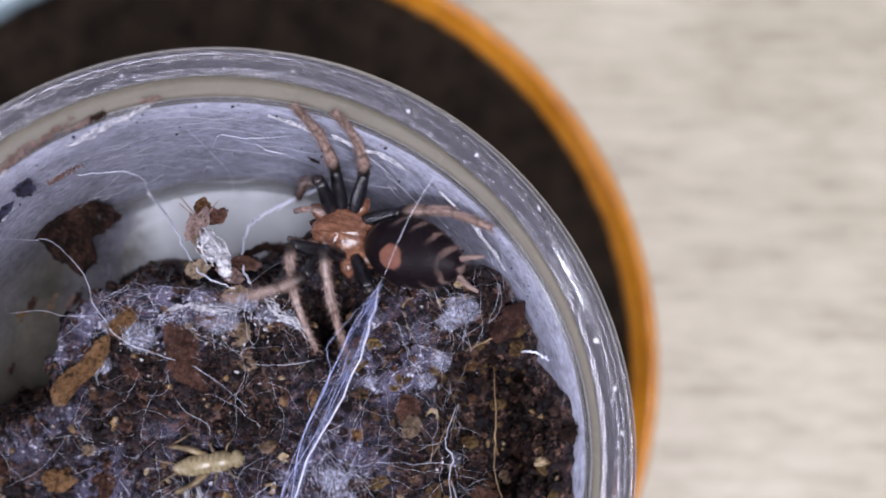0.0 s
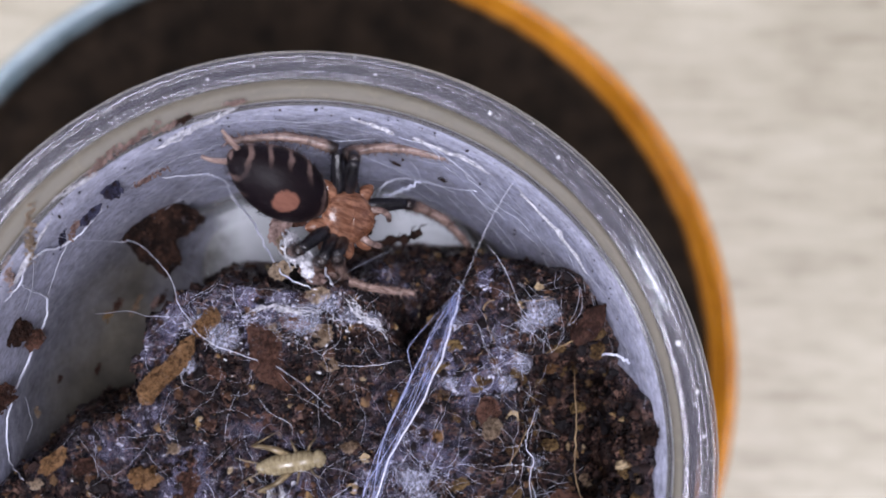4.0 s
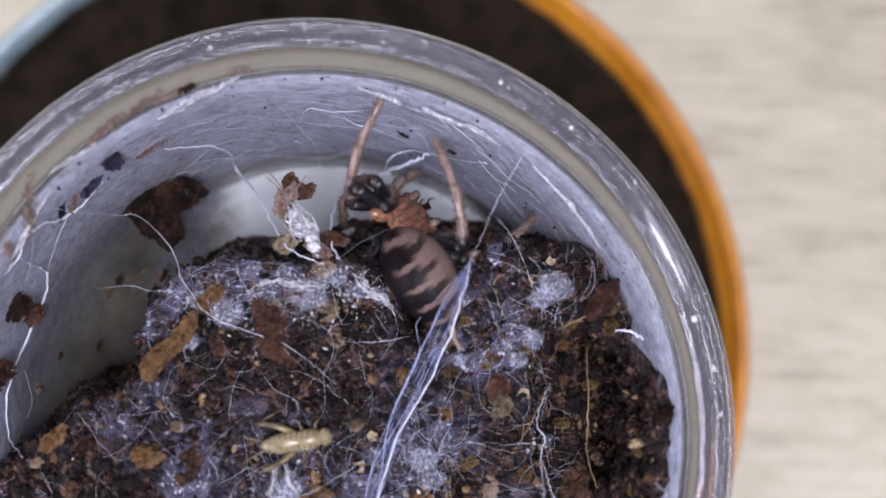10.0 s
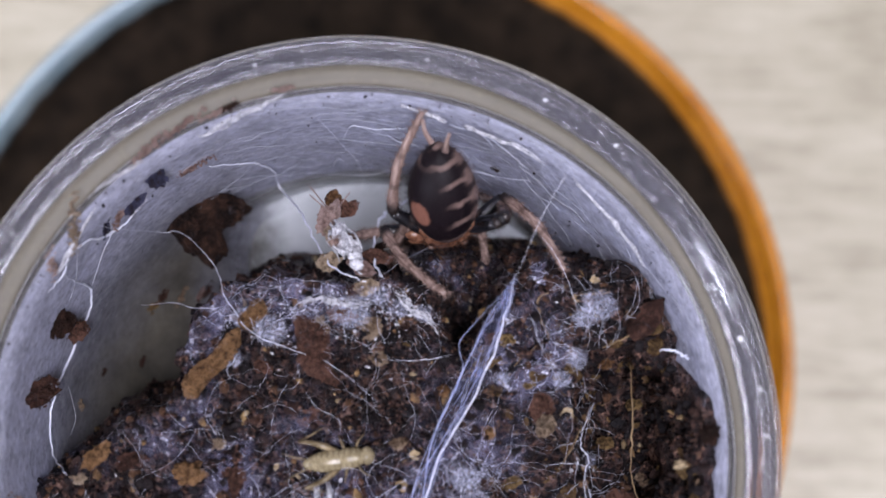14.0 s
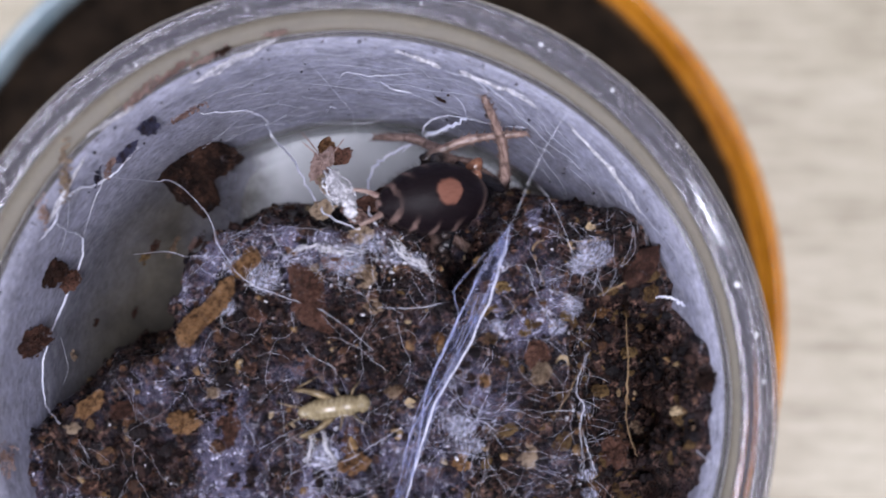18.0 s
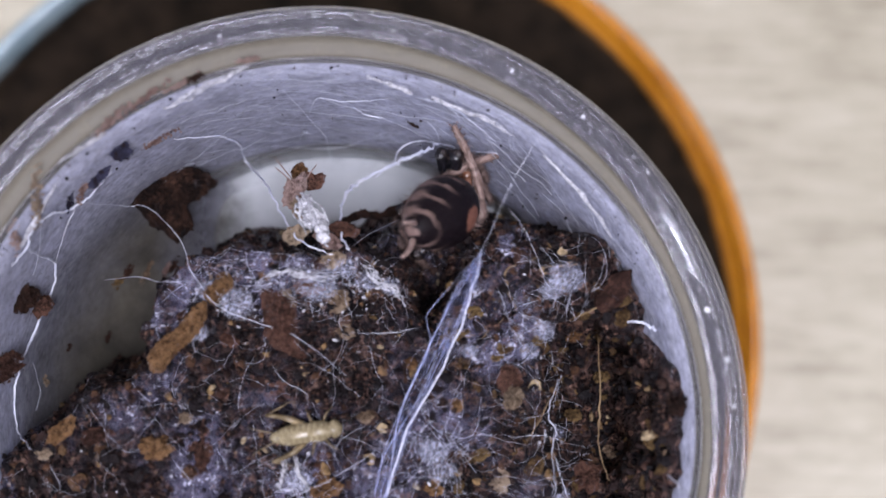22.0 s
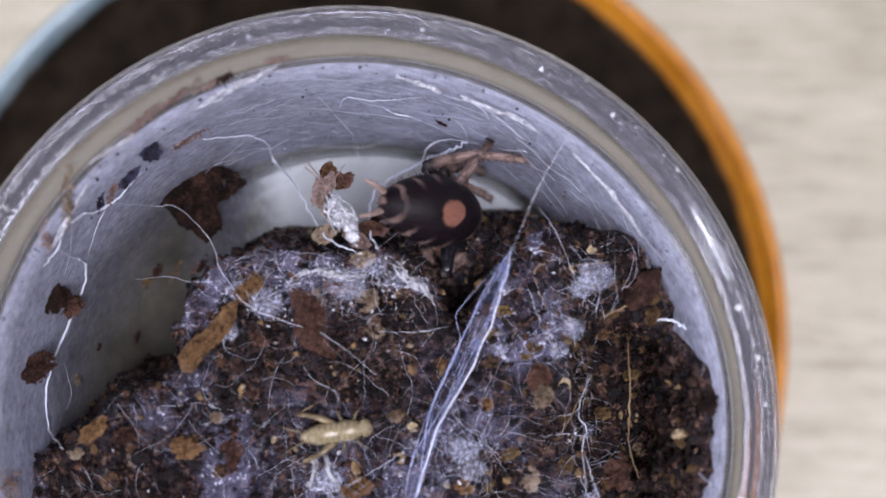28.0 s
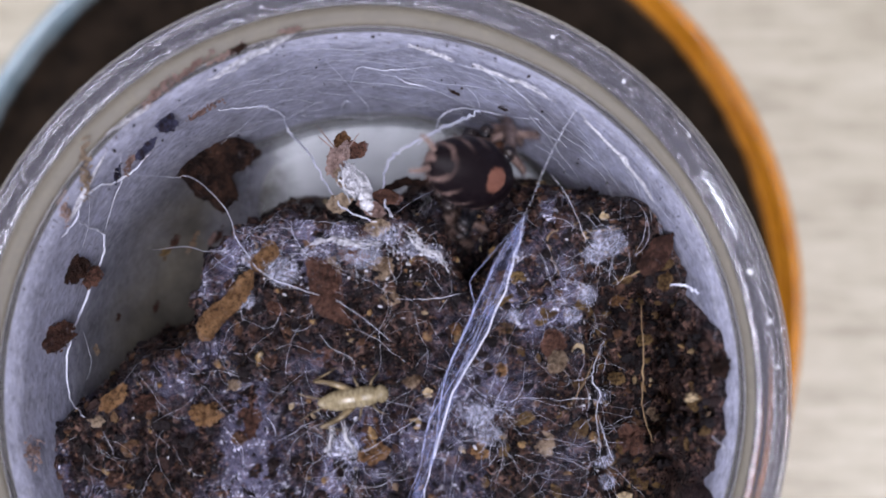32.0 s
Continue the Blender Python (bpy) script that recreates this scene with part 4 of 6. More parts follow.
wall_chip('soil_crumb', 'dark', 166.0, 9.4, 0.6, 0.4, 0.2, 0)
wall_chip('soil_crumb', 'dark', 162.0, 6.8, 0.9, 0.5, 0.2, 0)
peat = new("soil_clod", mesh_of("soil_clod", *slab(SLAB, 1.5, 4), TINT["bark"], False))
peat.matrix_world = pose(-11.5 * MM, 15.1 * MM, 11.6 * MM, 14, 10, 0)
tagged(peat, "large angular dark brown slab of peat against the wall", "soil clod", group="bits on the wall")
wall_chip('soil_clod', 'dark', 158.0, 18.9, 1.82, 2.00, 1.1, 0)
wall_chip('soil_clod', 'russet', 158.9, 16.1, 1.65, 1.65, 1.0, 0)
wall_chip('soil_clod', 'russet', 170.6, 19.3, 2.90, 1.89, 1.4, 8)
wall_chip('soil_clod', 'ink', 127.2, 21.8, 1.34, 1.55, 0.9, 40)
wall_chip('soil_clod', 'ink', 133.0, 20.5, 1.97, 0.79, 0.6, 45)
wall_chip('soil_crumb', 'rose', 121.3, 19.5, 2.9, 0.9, 0.35, 10)
wall_chip('soil_crumb', 'rose', 136.6, 20.6, 2.2, 0.7, 0.4, 45)
wall_chip('soil_crumb', 'ink', 139.5, 20.9, 1.6, 0.6, 0.4, 50)
wall_chip('soil_crumb', 'rose', 112.5, 26.2, 2.4, 0.5, 0.3, 22)
wall_chip('soil_crumb', 'rose', 118.6, 26.4, 3.6, 0.6, 0.25, 28)
wall_chip('soil_crumb', 'rose', 124.6, 26.2, 2.8, 0.8, 0.25, 34)
wall_chip('soil_crumb', 'pale', 141.5, 25.0, 4.6, 0.9, 0.3, 52)
wall_chip('soil_crumb', 'rose', 148.5, 24.4, 3.0, 0.9, 0.3, 58)
wall_chip('soil_crumb', 'dark', 110.2, 26.4, 1.0, 0.5, 0.4, 15)
wall_chip('soil_crumb', 'rose', 101.6, 26.9, 1.49, 0.53, 0.3, 5)
wall_chip('soil_clod', 'dark', 111.3, 2.6, 1.38, 1.55, 0.8, 60)
wall_chip('soil_clod', 'dark', 3.1, 24.0, 1.24, 0.96, 0.7, 20)
wall_chip('soil_crumb', 'rose', -169.9, 22.3, 1.75, 2.10, 0.6, 60)
wall_chip('soil_crumb', 'dark', 54.0, 2.6, 0.22, 0.22, 0.3, 0)
wall_chip('soil_crumb', 'dark', 64.5, 16.0, 0.60, 0.38, 0.3, 0)
wall_chip('soil_crumb', 'dark', 74.6, 15.6, 0.98, 0.45, 0.2, -40)
wall_chip('soil_crumb', 'tan', 31.2, 17.1, 0.97, 0.89, 0.7, 0)

# ---------------------------------------------------------------- silk
web = tagged(new("spider_web"), "pale bluish silk web lining the cup and strung over the soil", "spider web")
web.location = (0, 0, ZB * MM)
LINING = []
for i in range(180):
    deg = -90.0 + 2.0 * i
    side = float(step(np.array((deg - 116.0) / 26.0)) * step(np.array((228.0 - deg) / 20.0)))
    rear = float(step(np.array((deg - 10.0) / 25.0)) * step(np.array((232.0 - deg) / 20.0)))
    k, foot = 0.05 + 1.5 * rear * (1 - side) + 9.4 * side, 2.0 + 2.6 * rear * (1 - side) + 6.8 * side
    ring = [(wall_r(z) - 0.06, z) for z in (25.0, 22.0, 19.0, 16.0, 14.0, 4.2 + foot)]
    ring += [(wall_r(4.2 + foot) - 0.06 - k + k * math.cos(radians(a)) - 0.02, 4.2 + foot - foot * math.sin(radians(a))) for a in range(10, 91, 10)]
    LINING.append([(r * math.cos(radians(deg)), r * math.sin(radians(deg)), z - ZB) for r, z in ring])
rows = len(LINING[0])
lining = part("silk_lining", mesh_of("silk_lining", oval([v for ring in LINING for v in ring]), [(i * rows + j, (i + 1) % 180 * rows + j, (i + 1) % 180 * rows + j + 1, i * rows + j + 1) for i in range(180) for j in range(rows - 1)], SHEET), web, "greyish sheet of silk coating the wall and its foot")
thick = lining.modifiers.new("thickness", "SOLIDIFY")
thick.thickness = 0.00003
SERIAL = [0]


def thread(name, radius, *pts):
    """One strand of silk or root through a few points."""
    SERIAL[0] += 1
    r = np.random.RandomState(SERIAL[0])
    line = smooth_path(pts, 7)
    line = [q + Vector(r.uniform(-1, 1, 3)) * radius * 0.6 for q in line]
    if name != "root_fibre":
        for q in line:
            if q.z > 17.5 and math.hypot(q.x, q.y) < 19.0:
                q.z = max(q.z, soil_z(q.x, q.y) + 1.2)
    n = len(line)
    radius = radius * (0.30 if name == "web_thread" and pts[0][2] > 19.9 and math.hypot(pts[0][0], pts[0][1]) < 19 else 0.55 if name == "web_thread" else 0.5)
    radii = [max(0.007, radius * (0.75 + 0.5 * r.rand()) * (0.15 + 0.85 * math.sin(math.pi * min(1, max(0, (0.08 + 0.84 * i / (n - 1))))))) for i in range(n)]
    if name == "root_fibre":
        ob = new(name, mesh_of(name, *tube(line, radii, 6), ROOT))
        return tagged(ob, "curled brown root fibre lying on the soil", "root fibre", group="root fibres")
    verts, faces = [], []
    if name == "silk_band":
        for _ in range(22):
            o, w, f = Vector(r.uniform(-1, 1, 3)) * radius * 1.2, Vector(r.uniform(-1, 1, 3)) * radius * 0.8, r.uniform(2, 7)
            a, b = sorted(r.randint(0, n, 2))
            if b - a > 3:
                seg = [line[i] + o + w * math.sin(f * i / n + f) + Vector(r.uniform(-1, 1, 3)) * radius * 0.45 for i in range(a, b + 1)]
                tube(smooth_path(seg[::2] + [seg[-1]], 3), [r.uniform(0.010, 0.05)] * (3 * len(seg[::2]) + 1), 4, verts, faces)
        me = mesh_of(name, [(a, b, c - ZB) for a, b, c in verts], faces, BAND)
        return part(name, me, web, "felted white band of silk", "stuff")
    tube(line, radii, 5, verts, faces)
    if radius > 0.03:
        for _ in range(3):
            o, f = Vector(r.uniform(-1, 1, 3)) * radius * 1.3, r.uniform(1, 3)
            tube([q + o * math.sin(f * math.pi * i / (n - 1)) for i, q in enumerate(line)], [r.uniform(0.006, 0.016)] * n, 4, verts, faces)
    return part(name, mesh_of(name, [(a, b, c - ZB) for a, b, c in verts], faces, SKEIN if name == "blue_thread" else SILK), web)


thread('web_thread', 0.12, on_wall(119.0, 18.6), on_wall(115.1, 16.8), on_wall(111.5, 15.1), on_wall(109.2, 12.6), on_wall(109.6, 9.1, 0.6), (-4.5, 15.8, 14.0), (-2.9, 13.1, 18.0), (-1.6, 11.4, 20.3), (0.4, 10.5, 20.5))
thread('web_thread', 0.24, (3.0, 16.7, 12.0), (4.7, 17.6, 13.0), (6.3, 18.1, 14.0), on_wall(68.4, 13.9))
thread('web_thread', 0.05, on_wall(68.4, 13.9), on_wall(69.7, 16.2), on_wall(71.9, 17.8))
thread('web_thread', 0.06, (4.2, 17.3, 12.5), (4.6, 18.3, 13.5), on_wall(72.9, 12.8), on_wall(68.4, 14.0), on_wall(63.1, 15.3), on_wall(57.7, 18.1))
thread('web_thread', 0.18, (4.6, 17.6, 12.5), (2.6, 16.6, 12.5), (1.1, 15.3, 14.0), (0.7, 13.3, 17.0), (1.0, 11.6, 19.5), (1.4, 10.9, 20.5))
thread('web_thread', 0.05, (1.4, 10.9, 20.4), (2.7, 12.2, 17.0), (4.2, 13.3, 13.0), (5.4, 14.0, 12.0))
thread('web_thread', 0.13, on_wall(153.4, 22.7), on_wall(149.3, 22.5), on_wall(146.1, 23.1), on_wall(143.1, 22.3), on_wall(140.2, 20.2), on_wall(135.6, 19.4), on_wall(131.1, 19.9))
thread('web_thread', 0.13, on_wall(149.9, 21.9), on_wall(150.1, 19.7), on_wall(150.1, 18.0), on_wall(151.0, 16.8), on_wall(155.3, 15.3), on_wall(164.4, 15.7), on_wall(170.7, 16.4), on_wall(175.9, 16.5), on_wall(-177.3, 15.7), (-18.2, -1.7, 19.8))
thread('web_thread', 0.05, on_wall(150.4, 17.1), on_wall(143.8, 18.9), on_wall(140.0, 19.9), on_wall(136.8, 22.5))
thread('web_thread', 0.045, on_wall(141.0, 23.7), on_wall(139.9, 23.0), on_wall(138.1, 19.1), on_wall(134.5, 13.5), (-12.6, 14.2, 14.0), (-10.7, 12.8, 17.0), (-9.3, 11.3, 19.0), (-8.5, 9.6, 20.3), (-6.8, 7.3, 20.4), (-4.2, 6.2, 20.5), (-2.1, 5.5, 20.4), (-0.3, 4.3, 20.4), (1.3, 2.9, 20.4))
thread('web_thread', 0.030, on_wall(53.2, 25.3), (11.4, 14.7, 25.2), (9.6, 10.6, 25.0))
thread('web_thread', 0.17, (9.6, 10.6, 25.0), (8.1, 5.2, 23.0), (5.2, -0.4, 21.5), (3.8, -4.8, 20.8), (2.8, -8.6, 20.5))
thread('blue_thread', 0.06, (9.6, 10.6, 25.0), (7.9, 7.9, 23.5), (6.1, 3.8, 22.0), (4.6, 0.2, 20.8), (3.8, -4.8, 20.7), (2.6, -8.4, 20.5))
thread('blue_thread', 0.03, (9.8, 10.6, 25.0), (7.6, 7.1, 23.0), (5.7, 3.1, 22.0), (3.8, -1.5, 20.8), (3.1, -4.8, 20.7), (1.8, -8.0, 20.5))
thread('blue_thread', 0.04, (9.5, 10.4, 25.0), (6.6, 7.1, 21.5), (6.4, 6.2, 20.6), (6.5, 4.8, 20.7), (5.0, 1.6, 20.7))
thread('blue_thread', 0.04, (7.8, 6.5, 23.0), (6.1, 2.0, 21.6), (3.8, -1.9, 20.6), (3.1, -4.4, 20.5))
thread('web_thread', 0.05, on_wall(97.7, 21.4), on_wall(94.0, 14.5), on_wall(91.9, 10.5), on_wall(91.6, 4.7))
thread('web_thread', 0.05, on_wall(94.3, 15.8), on_wall(92.0, 19.1), on_wall(87.3, 18.6), on_wall(78.8, 20.4))
thread('web_thread', 0.05, on_wall(98.0, 9.3), on_wall(96.2, 12.0), on_wall(94.6, 11.5))
thread('web_thread', 0.07, on_wall(85.8, 17.6), on_wall(83.2, 16.2), on_wall(79.8, 16.0))
thread('web_thread', 0.04, on_wall(104.2, 10.4), on_wall(90.5, 7.8), on_wall(84.3, 10.1), on_wall(77.7, 14.1))
thread('web_thread', 0.05, on_wall(70.2, 22.4), on_wall(67.2, 21.4), on_wall(66.2, 20.3))
thread('web_thread', 0.05, on_wall(74.6, 22.0), on_wall(68.6, 22.2), on_wall(63.0, 20.9), on_wall(58.6, 19.8))
thread('web_thread', 0.15, (18.7, 6.4, 20.0), (19.8, 6.3, 21.0), (20.4, 6.0, 21.5), (20.8, 5.7, 21.5))
thread('web_thread', 0.10, on_wall(7.9, 21.0), on_wall(4.0, 20.2), on_wall(-1.8, 20.7), on_wall(-6.2, 20.6), on_wall(-9.6, 25.6))
thread('web_thread', 0.05, on_wall(3.0, 20.1), (20.2, 0.6, 21.0), (20.0, 0.1, 20.5))
thread('web_thread', 0.05, (11.5, 13.6, 20.5), (12.7, 12.0, 20.5), (13.6, 9.6, 20.5), (13.8, 8.7, 20.4))
thread('web_thread', 0.05, (-3.3, 3.6, 20.4), (-2.5, 2.5, 20.6), (-1.2, 1.9, 20.6), (-1.0, 1.1, 20.6))
thread('web_thread', 0.05, (-2.4, -4.7, 20.5), (0.4, -3.5, 20.6), (2.2, -2.4, 20.5), (3.3, -1.6, 20.5))
thread('web_thread', 0.05, (1.5, 5.6, 20.3), (4.0, 5.6, 20.6), (6.1, 6.0, 20.6))
thread('web_thread', 0.03, (-14.8, 9.1, 16.0), (-12.2, 9.2, 18.0), (-10.6, 8.8, 19.0), (-8.2, 8.7, 20.2))
thread('web_thread', 0.09, (14.9, 3.0, 20.4), (14.2, 1.3, 20.7), (14.1, 0.2, 20.6), (14.6, -0.5, 20.5), (14.3, -1.6, 20.6), (14.4, -4.8, 20.5))
thread('web_thread', 0.05, (11.8, -1.0, 20.4), (13.2, -0.8, 20.6), (14.3, -0.9, 20.6))
thread('web_thread', 0.05, (-9.3, -2.3, 20.3), (-8.2, -3.6, 20.5), (-8.0, -4.8, 20.4))
thread('web_thread', 0.05, (-17.0, -2.6, 20.0), (-16.5, -3.7, 20.2), (-16.3, -4.2, 20.0))
thread('web_thread', 0.05, (-6.7, -1.6, 20.3), (-6.2, -2.4, 20.4), (-6.1, -3.1, 20.4))
thread('web_thread', 0.07, (15.3, -4.8, 20.5), (14.8, -3.3, 20.7), (14.4, -1.9, 20.6))
thread('silk_band', 0.22, on_wall(117.2, 24.1), on_wall(112.9, 24.3), on_wall(109.0, 25.2), on_wall(105.3, 25.4), on_wall(101.7, 26.5))
thread('silk_band', 0.18, on_wall(83.3, 23.7), on_wall(79.5, 23.0), on_wall(76.8, 22.6), on_wall(75.1, 22.5))
thread('silk_band', 0.15, on_wall(135.2, 26.7), on_wall(131.7, 26.1), on_wall(128.3, 25.7), on_wall(125.5, 25.2))
thread('silk_band', 0.13, on_wall(72.0, 22.8), on_wall(67.0, 22.6), on_wall(61.5, 23.0), on_wall(56.0, 22.6))
thread('silk_band', 0.12, on_wall(52.0, 23.5), on_wall(45.0, 23.0), on_wall(39.0, 22.8), on_wall(33.0, 22.6))
thread('silk_band', 0.11, on_wall(150.0, 23.0), on_wall(146.0, 23.4), on_wall(142.0, 23.9), on_wall(137.0, 25.0))
thread('silk_band', 0.30, (2.5, 9.8, 20.9), (3.1, 9.1, 20.9), (4.1, 8.4, 20.7), (5.0, 7.7, 20.5))
thread('silk_band', 0.22, (-3.9, 9.0, 20.6), (-2.5, 9.4, 20.8), (-1.0, 9.1, 20.8), (0.7, 9.1, 20.8))
thread('silk_band', 0.22, (-2.6, -1.9, 20.7), (-2.4, -2.9, 20.7), (-2.8, -4.2, 20.6))
thread('silk_band', 0.16, (-1.7, -2.2, 20.7), (-1.5, -3.3, 20.7), (-1.0, -4.2, 20.6))
thread('root_fibre', 0.13, (13.5, 10.4, 20.4), (11.5, 9.7, 20.8), (11.4, 8.7, 20.8), (12.0, 7.1, 20.5))
thread('root_fibre', 0.10, (9.3, 6.6, 20.4), (9.6, 6.2, 20.8), (10.6, 5.7, 20.5))
thread('root_fibre', 0.12, (17.7, 5.5, 17.5), (17.7, 1.9, 18.2), (17.6, -1.8, 18.2), (18.4, -4.0, 17.8))
thread('root_fibre', 0.10, (15.4, 6.5, 20.5), (16.8, 7.1, 20.9), (18.0, 7.7, 20.9))
thread('root_fibre', 0.10, (13.6, 9.8, 20.6), (15.4, 9.9, 20.8), (16.3, 10.1, 20.6))
thread('root_fibre', 0.09, (12.7, -1.2, 20.4), (13.5, 0.2, 20.9), (14.1, 1.6, 20.8))
thread('root_fibre', 0.09, (9.0, 3.7, 19.8), (9.8, 5.2, 20.8), (11.3, 6.6, 20.4))


def skein(one, other, count, seed):
    """Fine strands spread between two lines, like a torn curtain."""
    r = np.random.RandomState(seed)
    verts, faces = [], []
    a, b = smooth_path(one, 6), smooth_path(other, 6)
    for _ in range(count):
        k0, k1, drift = r.rand(), r.rand(), r.uniform(-0.25, 0.25)
        i0, i1 = r.randint(0, 6), len(a) - 1 - r.randint(0, 7)
        if i1 - i0 < 5:
            continue
        line = []
        for i in range(i0, i1 + 1):
            k = k0 + (k1 - k0) * (i - i0) / (i1 - i0) + drift * math.sin(i * 0.7)
            line.append(a[i].lerp(b[i], k) + Vector((0, 0, r.uniform(-0.1, 0.1) - ZB)))
        tube(line, [r.uniform(0.005, 0.014)] * len(line), 3, verts, faces, False)
    return verts, faces


part("silk_skein", mesh_of("silk_skein", *skein([(9.8, 10.6, 25.0), (8.6, 6.5, 23.3), (7.1, 3.1, 22.3), (5.2, -0.8, 21.4), (3.9, -4.8, 20.9), (2.7, -8.4, 20.6)], [(9.5, 10.6, 25.0), (7.6, 7.4, 23.3), (6.0, 3.8, 22.2), (4.4, -0.1, 21.2), (3.1, -4.8, 20.8), (1.7, -8.0, 20.6)], 6, 66), SKEIN), web, "bluish curtain of fine strands", "stuff")


def veil(one, other):
    """The thin torn sheet between two lines of a curtain of silk."""
    a, b = smooth_path(one, 6), smooth_path(other, 6)
    verts, faces = [], []
    for i, (p, q) in enumerate(zip(a, b)):
        for k in range(7):
            v = p.lerp(q, k / 6) + Vector((0, 0, 0.12 * math.sin(i * 0.9 + k)))
            verts.append((v.x, v.y, v.z - ZB))
    for i in range(len(a) - 1):
        for k in range(6):
            faces.append((i * 7 + k, i * 7 + k + 1, (i + 1) * 7 + k + 1, (i + 1) * 7 + k))
    return verts, faces


part("silk_veil", mesh_of("silk_veil", *veil([(9.8, 10.6, 25.0), (8.6, 6.5, 23.3), (7.1, 3.1, 22.3), (5.2, -0.8, 21.4), (3.9, -4.8, 20.9), (2.7, -8.4, 20.6)], [(9.5, 10.6, 25.0), (7.6, 7.4, 23.3), (6.0, 3.8, 22.2), (4.4, -0.1, 21.2), (3.1, -4.8, 20.8), (1.7, -8.0, 20.6)]), VEIL), web, "thin blue veil between the strands")


def wall_fuzz(count, seed):
    r = np.random.RandomState(seed)
    verts, faces = [], []
    for _ in range(count):
        a, z, long = (r.uniform(5, 178) if r.rand() < 0.6 else r.uniform(50, 110)), r.uniform(9, 25), r.uniform(2, 20)
        slope = r.choice((-1, 1)) * r.rand() ** 2 * 0.45 - (0.18 if a < 60 else 0.0)
        if a > 115 and r.rand() < (0.9 if z < 16 else 0.6):
            continue
        bow = r.uniform(-0.9, 0.9)
        pts = [on_wall(a + long * k / 5, min(25.2, max(5, z - slope * long * k / 5 + bow * math.sin(math.pi * k / 5))), r.uniform(0.1, 0.35)) for k in range(6)]
        path = [Vector((x, y, h - ZB)) for x, y, h in pts]
        w = 0.005 + 0.018 * r.rand() ** 3
        tube(smooth_path(path, 3), [w] * 16, 3, verts, faces, False)
    return verts, faces


part("fine_threads", mesh_of("fine_threads", *wall_fuzz(210, 21), FINE), web, "countless fine threads on the wall", "stuff")


def wall_dust(count, seed):
    """Tiny dark and pale specks caught in the silk of the wall."""
    r = np.random.RandomState(seed)
    verts, faces = [], []
    for _ in range(count):
        deg, z = r.uniform(20, 165), (25.0 - 2.0 * r.rand() ** 2 if r.rand() < 0.5 else r.uniform(9, 25))
        x, y, h = on_wall(deg, z, 0.15)
        size = 0.02 + 0.085 * r.rand() ** 3
        b = len(verts)
        verts += (ICO_V * r.uniform(0.5, 1.2, (len(ICO_V), 1)) * size * r.uniform(0.6, 1.8, 3) + (x, y, h - ZB)).tolist()
        faces += [tuple(b + q for q in f) for f in ICO_F]
    return verts, faces


part("wall_dust", mesh_of("wall_dust", *wall_dust(260, 91), GRAINS, False), web, "dark specks caught in the silk", "stuff")


def curls(count, box, rise, seed, long=(0.8, 3.2), width=(0.010, 0.03)):
    """Short curly threads lying over a patch of the soil."""
    r = np.random.RandomState(seed)
    verts, faces = [], []
    for _ in range(count):
        x, y = r.uniform(box[0], box[2]), r.uniform(box[1], box[3])
        a, bend, size = r.uniform(0, 6.28), r.uniform(-1.2, 1.2), r.uniform(*long)
        path, up = [], r.uniform(0.15, 1.0) * rise
        for k in range(9):
            h = soil_z(x, y) + 0.5 + up * math.sin(math.pi * k / 8)
            if math.hypot(x, y) > wall_r(h) - 0.3:
                break
            path.append(Vector((x, y, h - ZB)))
            a += bend * 0.16 + r.uniform(-0.45, 0.45)
            x, y = x + math.cos(a) * size / 8, y + math.sin(a) * size / 8
        if len(path) > 3 and path[0].z > 4:
            w = r.uniform(*width)
            line = smooth_path(path, 3)
            tube(line, [w] * len(line), 3, verts, faces, False)
    return verts, faces


part("soil_threads", mesh_of("soil_threads", *curls(230, (-19, -8, 15, 12), 0.5, 31, (1.2, 5.5), (0.004, 0.009)), SILK), web, "short curled threads over the soil", "stuff")
for box, count in (((13.2, 7.2, 17.0, 11.2), 26), ((12.0, 4.0, 15.5, 7.0), 34), ((5.0, -4.0, 8.5, -0.5), 45), ((-3.0, -6.5, 0.0, -2.0), 50), ((14.0, -7.0, 15.6, 3.5), 46), ((-8.0, 6.5, 4.5, 11.0), 70)):
    part("silk_tuft", mesh_of("silk_tuft", *curls(count, box, 0.9, 40 + count, (1.0, 4.5), (0.004, 0.011)), SILK), web, "loose tangled tuft of silk", "stuff")


def flecks(spots, seed):
    """Tiny torn flakes of white silk lying on the soil."""
    r = np.random.RandomState(seed)
    verts, faces = [], []
    for x0, y0, spread, count in spots:
        for _ in range(count):
            x, y = x0 + r.normal() * spread, y0 + r.normal() * spread * 0.7
            z = soil_z(x, y)
            if z < 15 or math.hypot(x, y) > wall_r(z) - 0.6:
                continue
            size, a = 0.025 + 0.10 * r.rand() ** 3, r.uniform(0, 6.28)
            pts = ICO_V * r.uniform(0.4, 1.3, (len(ICO_V), 1)) * (size * r.uniform(0.5, 2.2), size * r.uniform(0.4, 1.0), size * 0.5)
            rot = np.array([[math.cos(a), -math.sin(a), 0], [math.sin(a), math.cos(a), 0], [0, 0, 1]])
            b = len(verts)
            verts += (pts @ rot.T + (x, y, z + 0.5 - ZB)).tolist()
            faces += [tuple(b + q for q in f) for f in ICO_F]
    return verts, faces


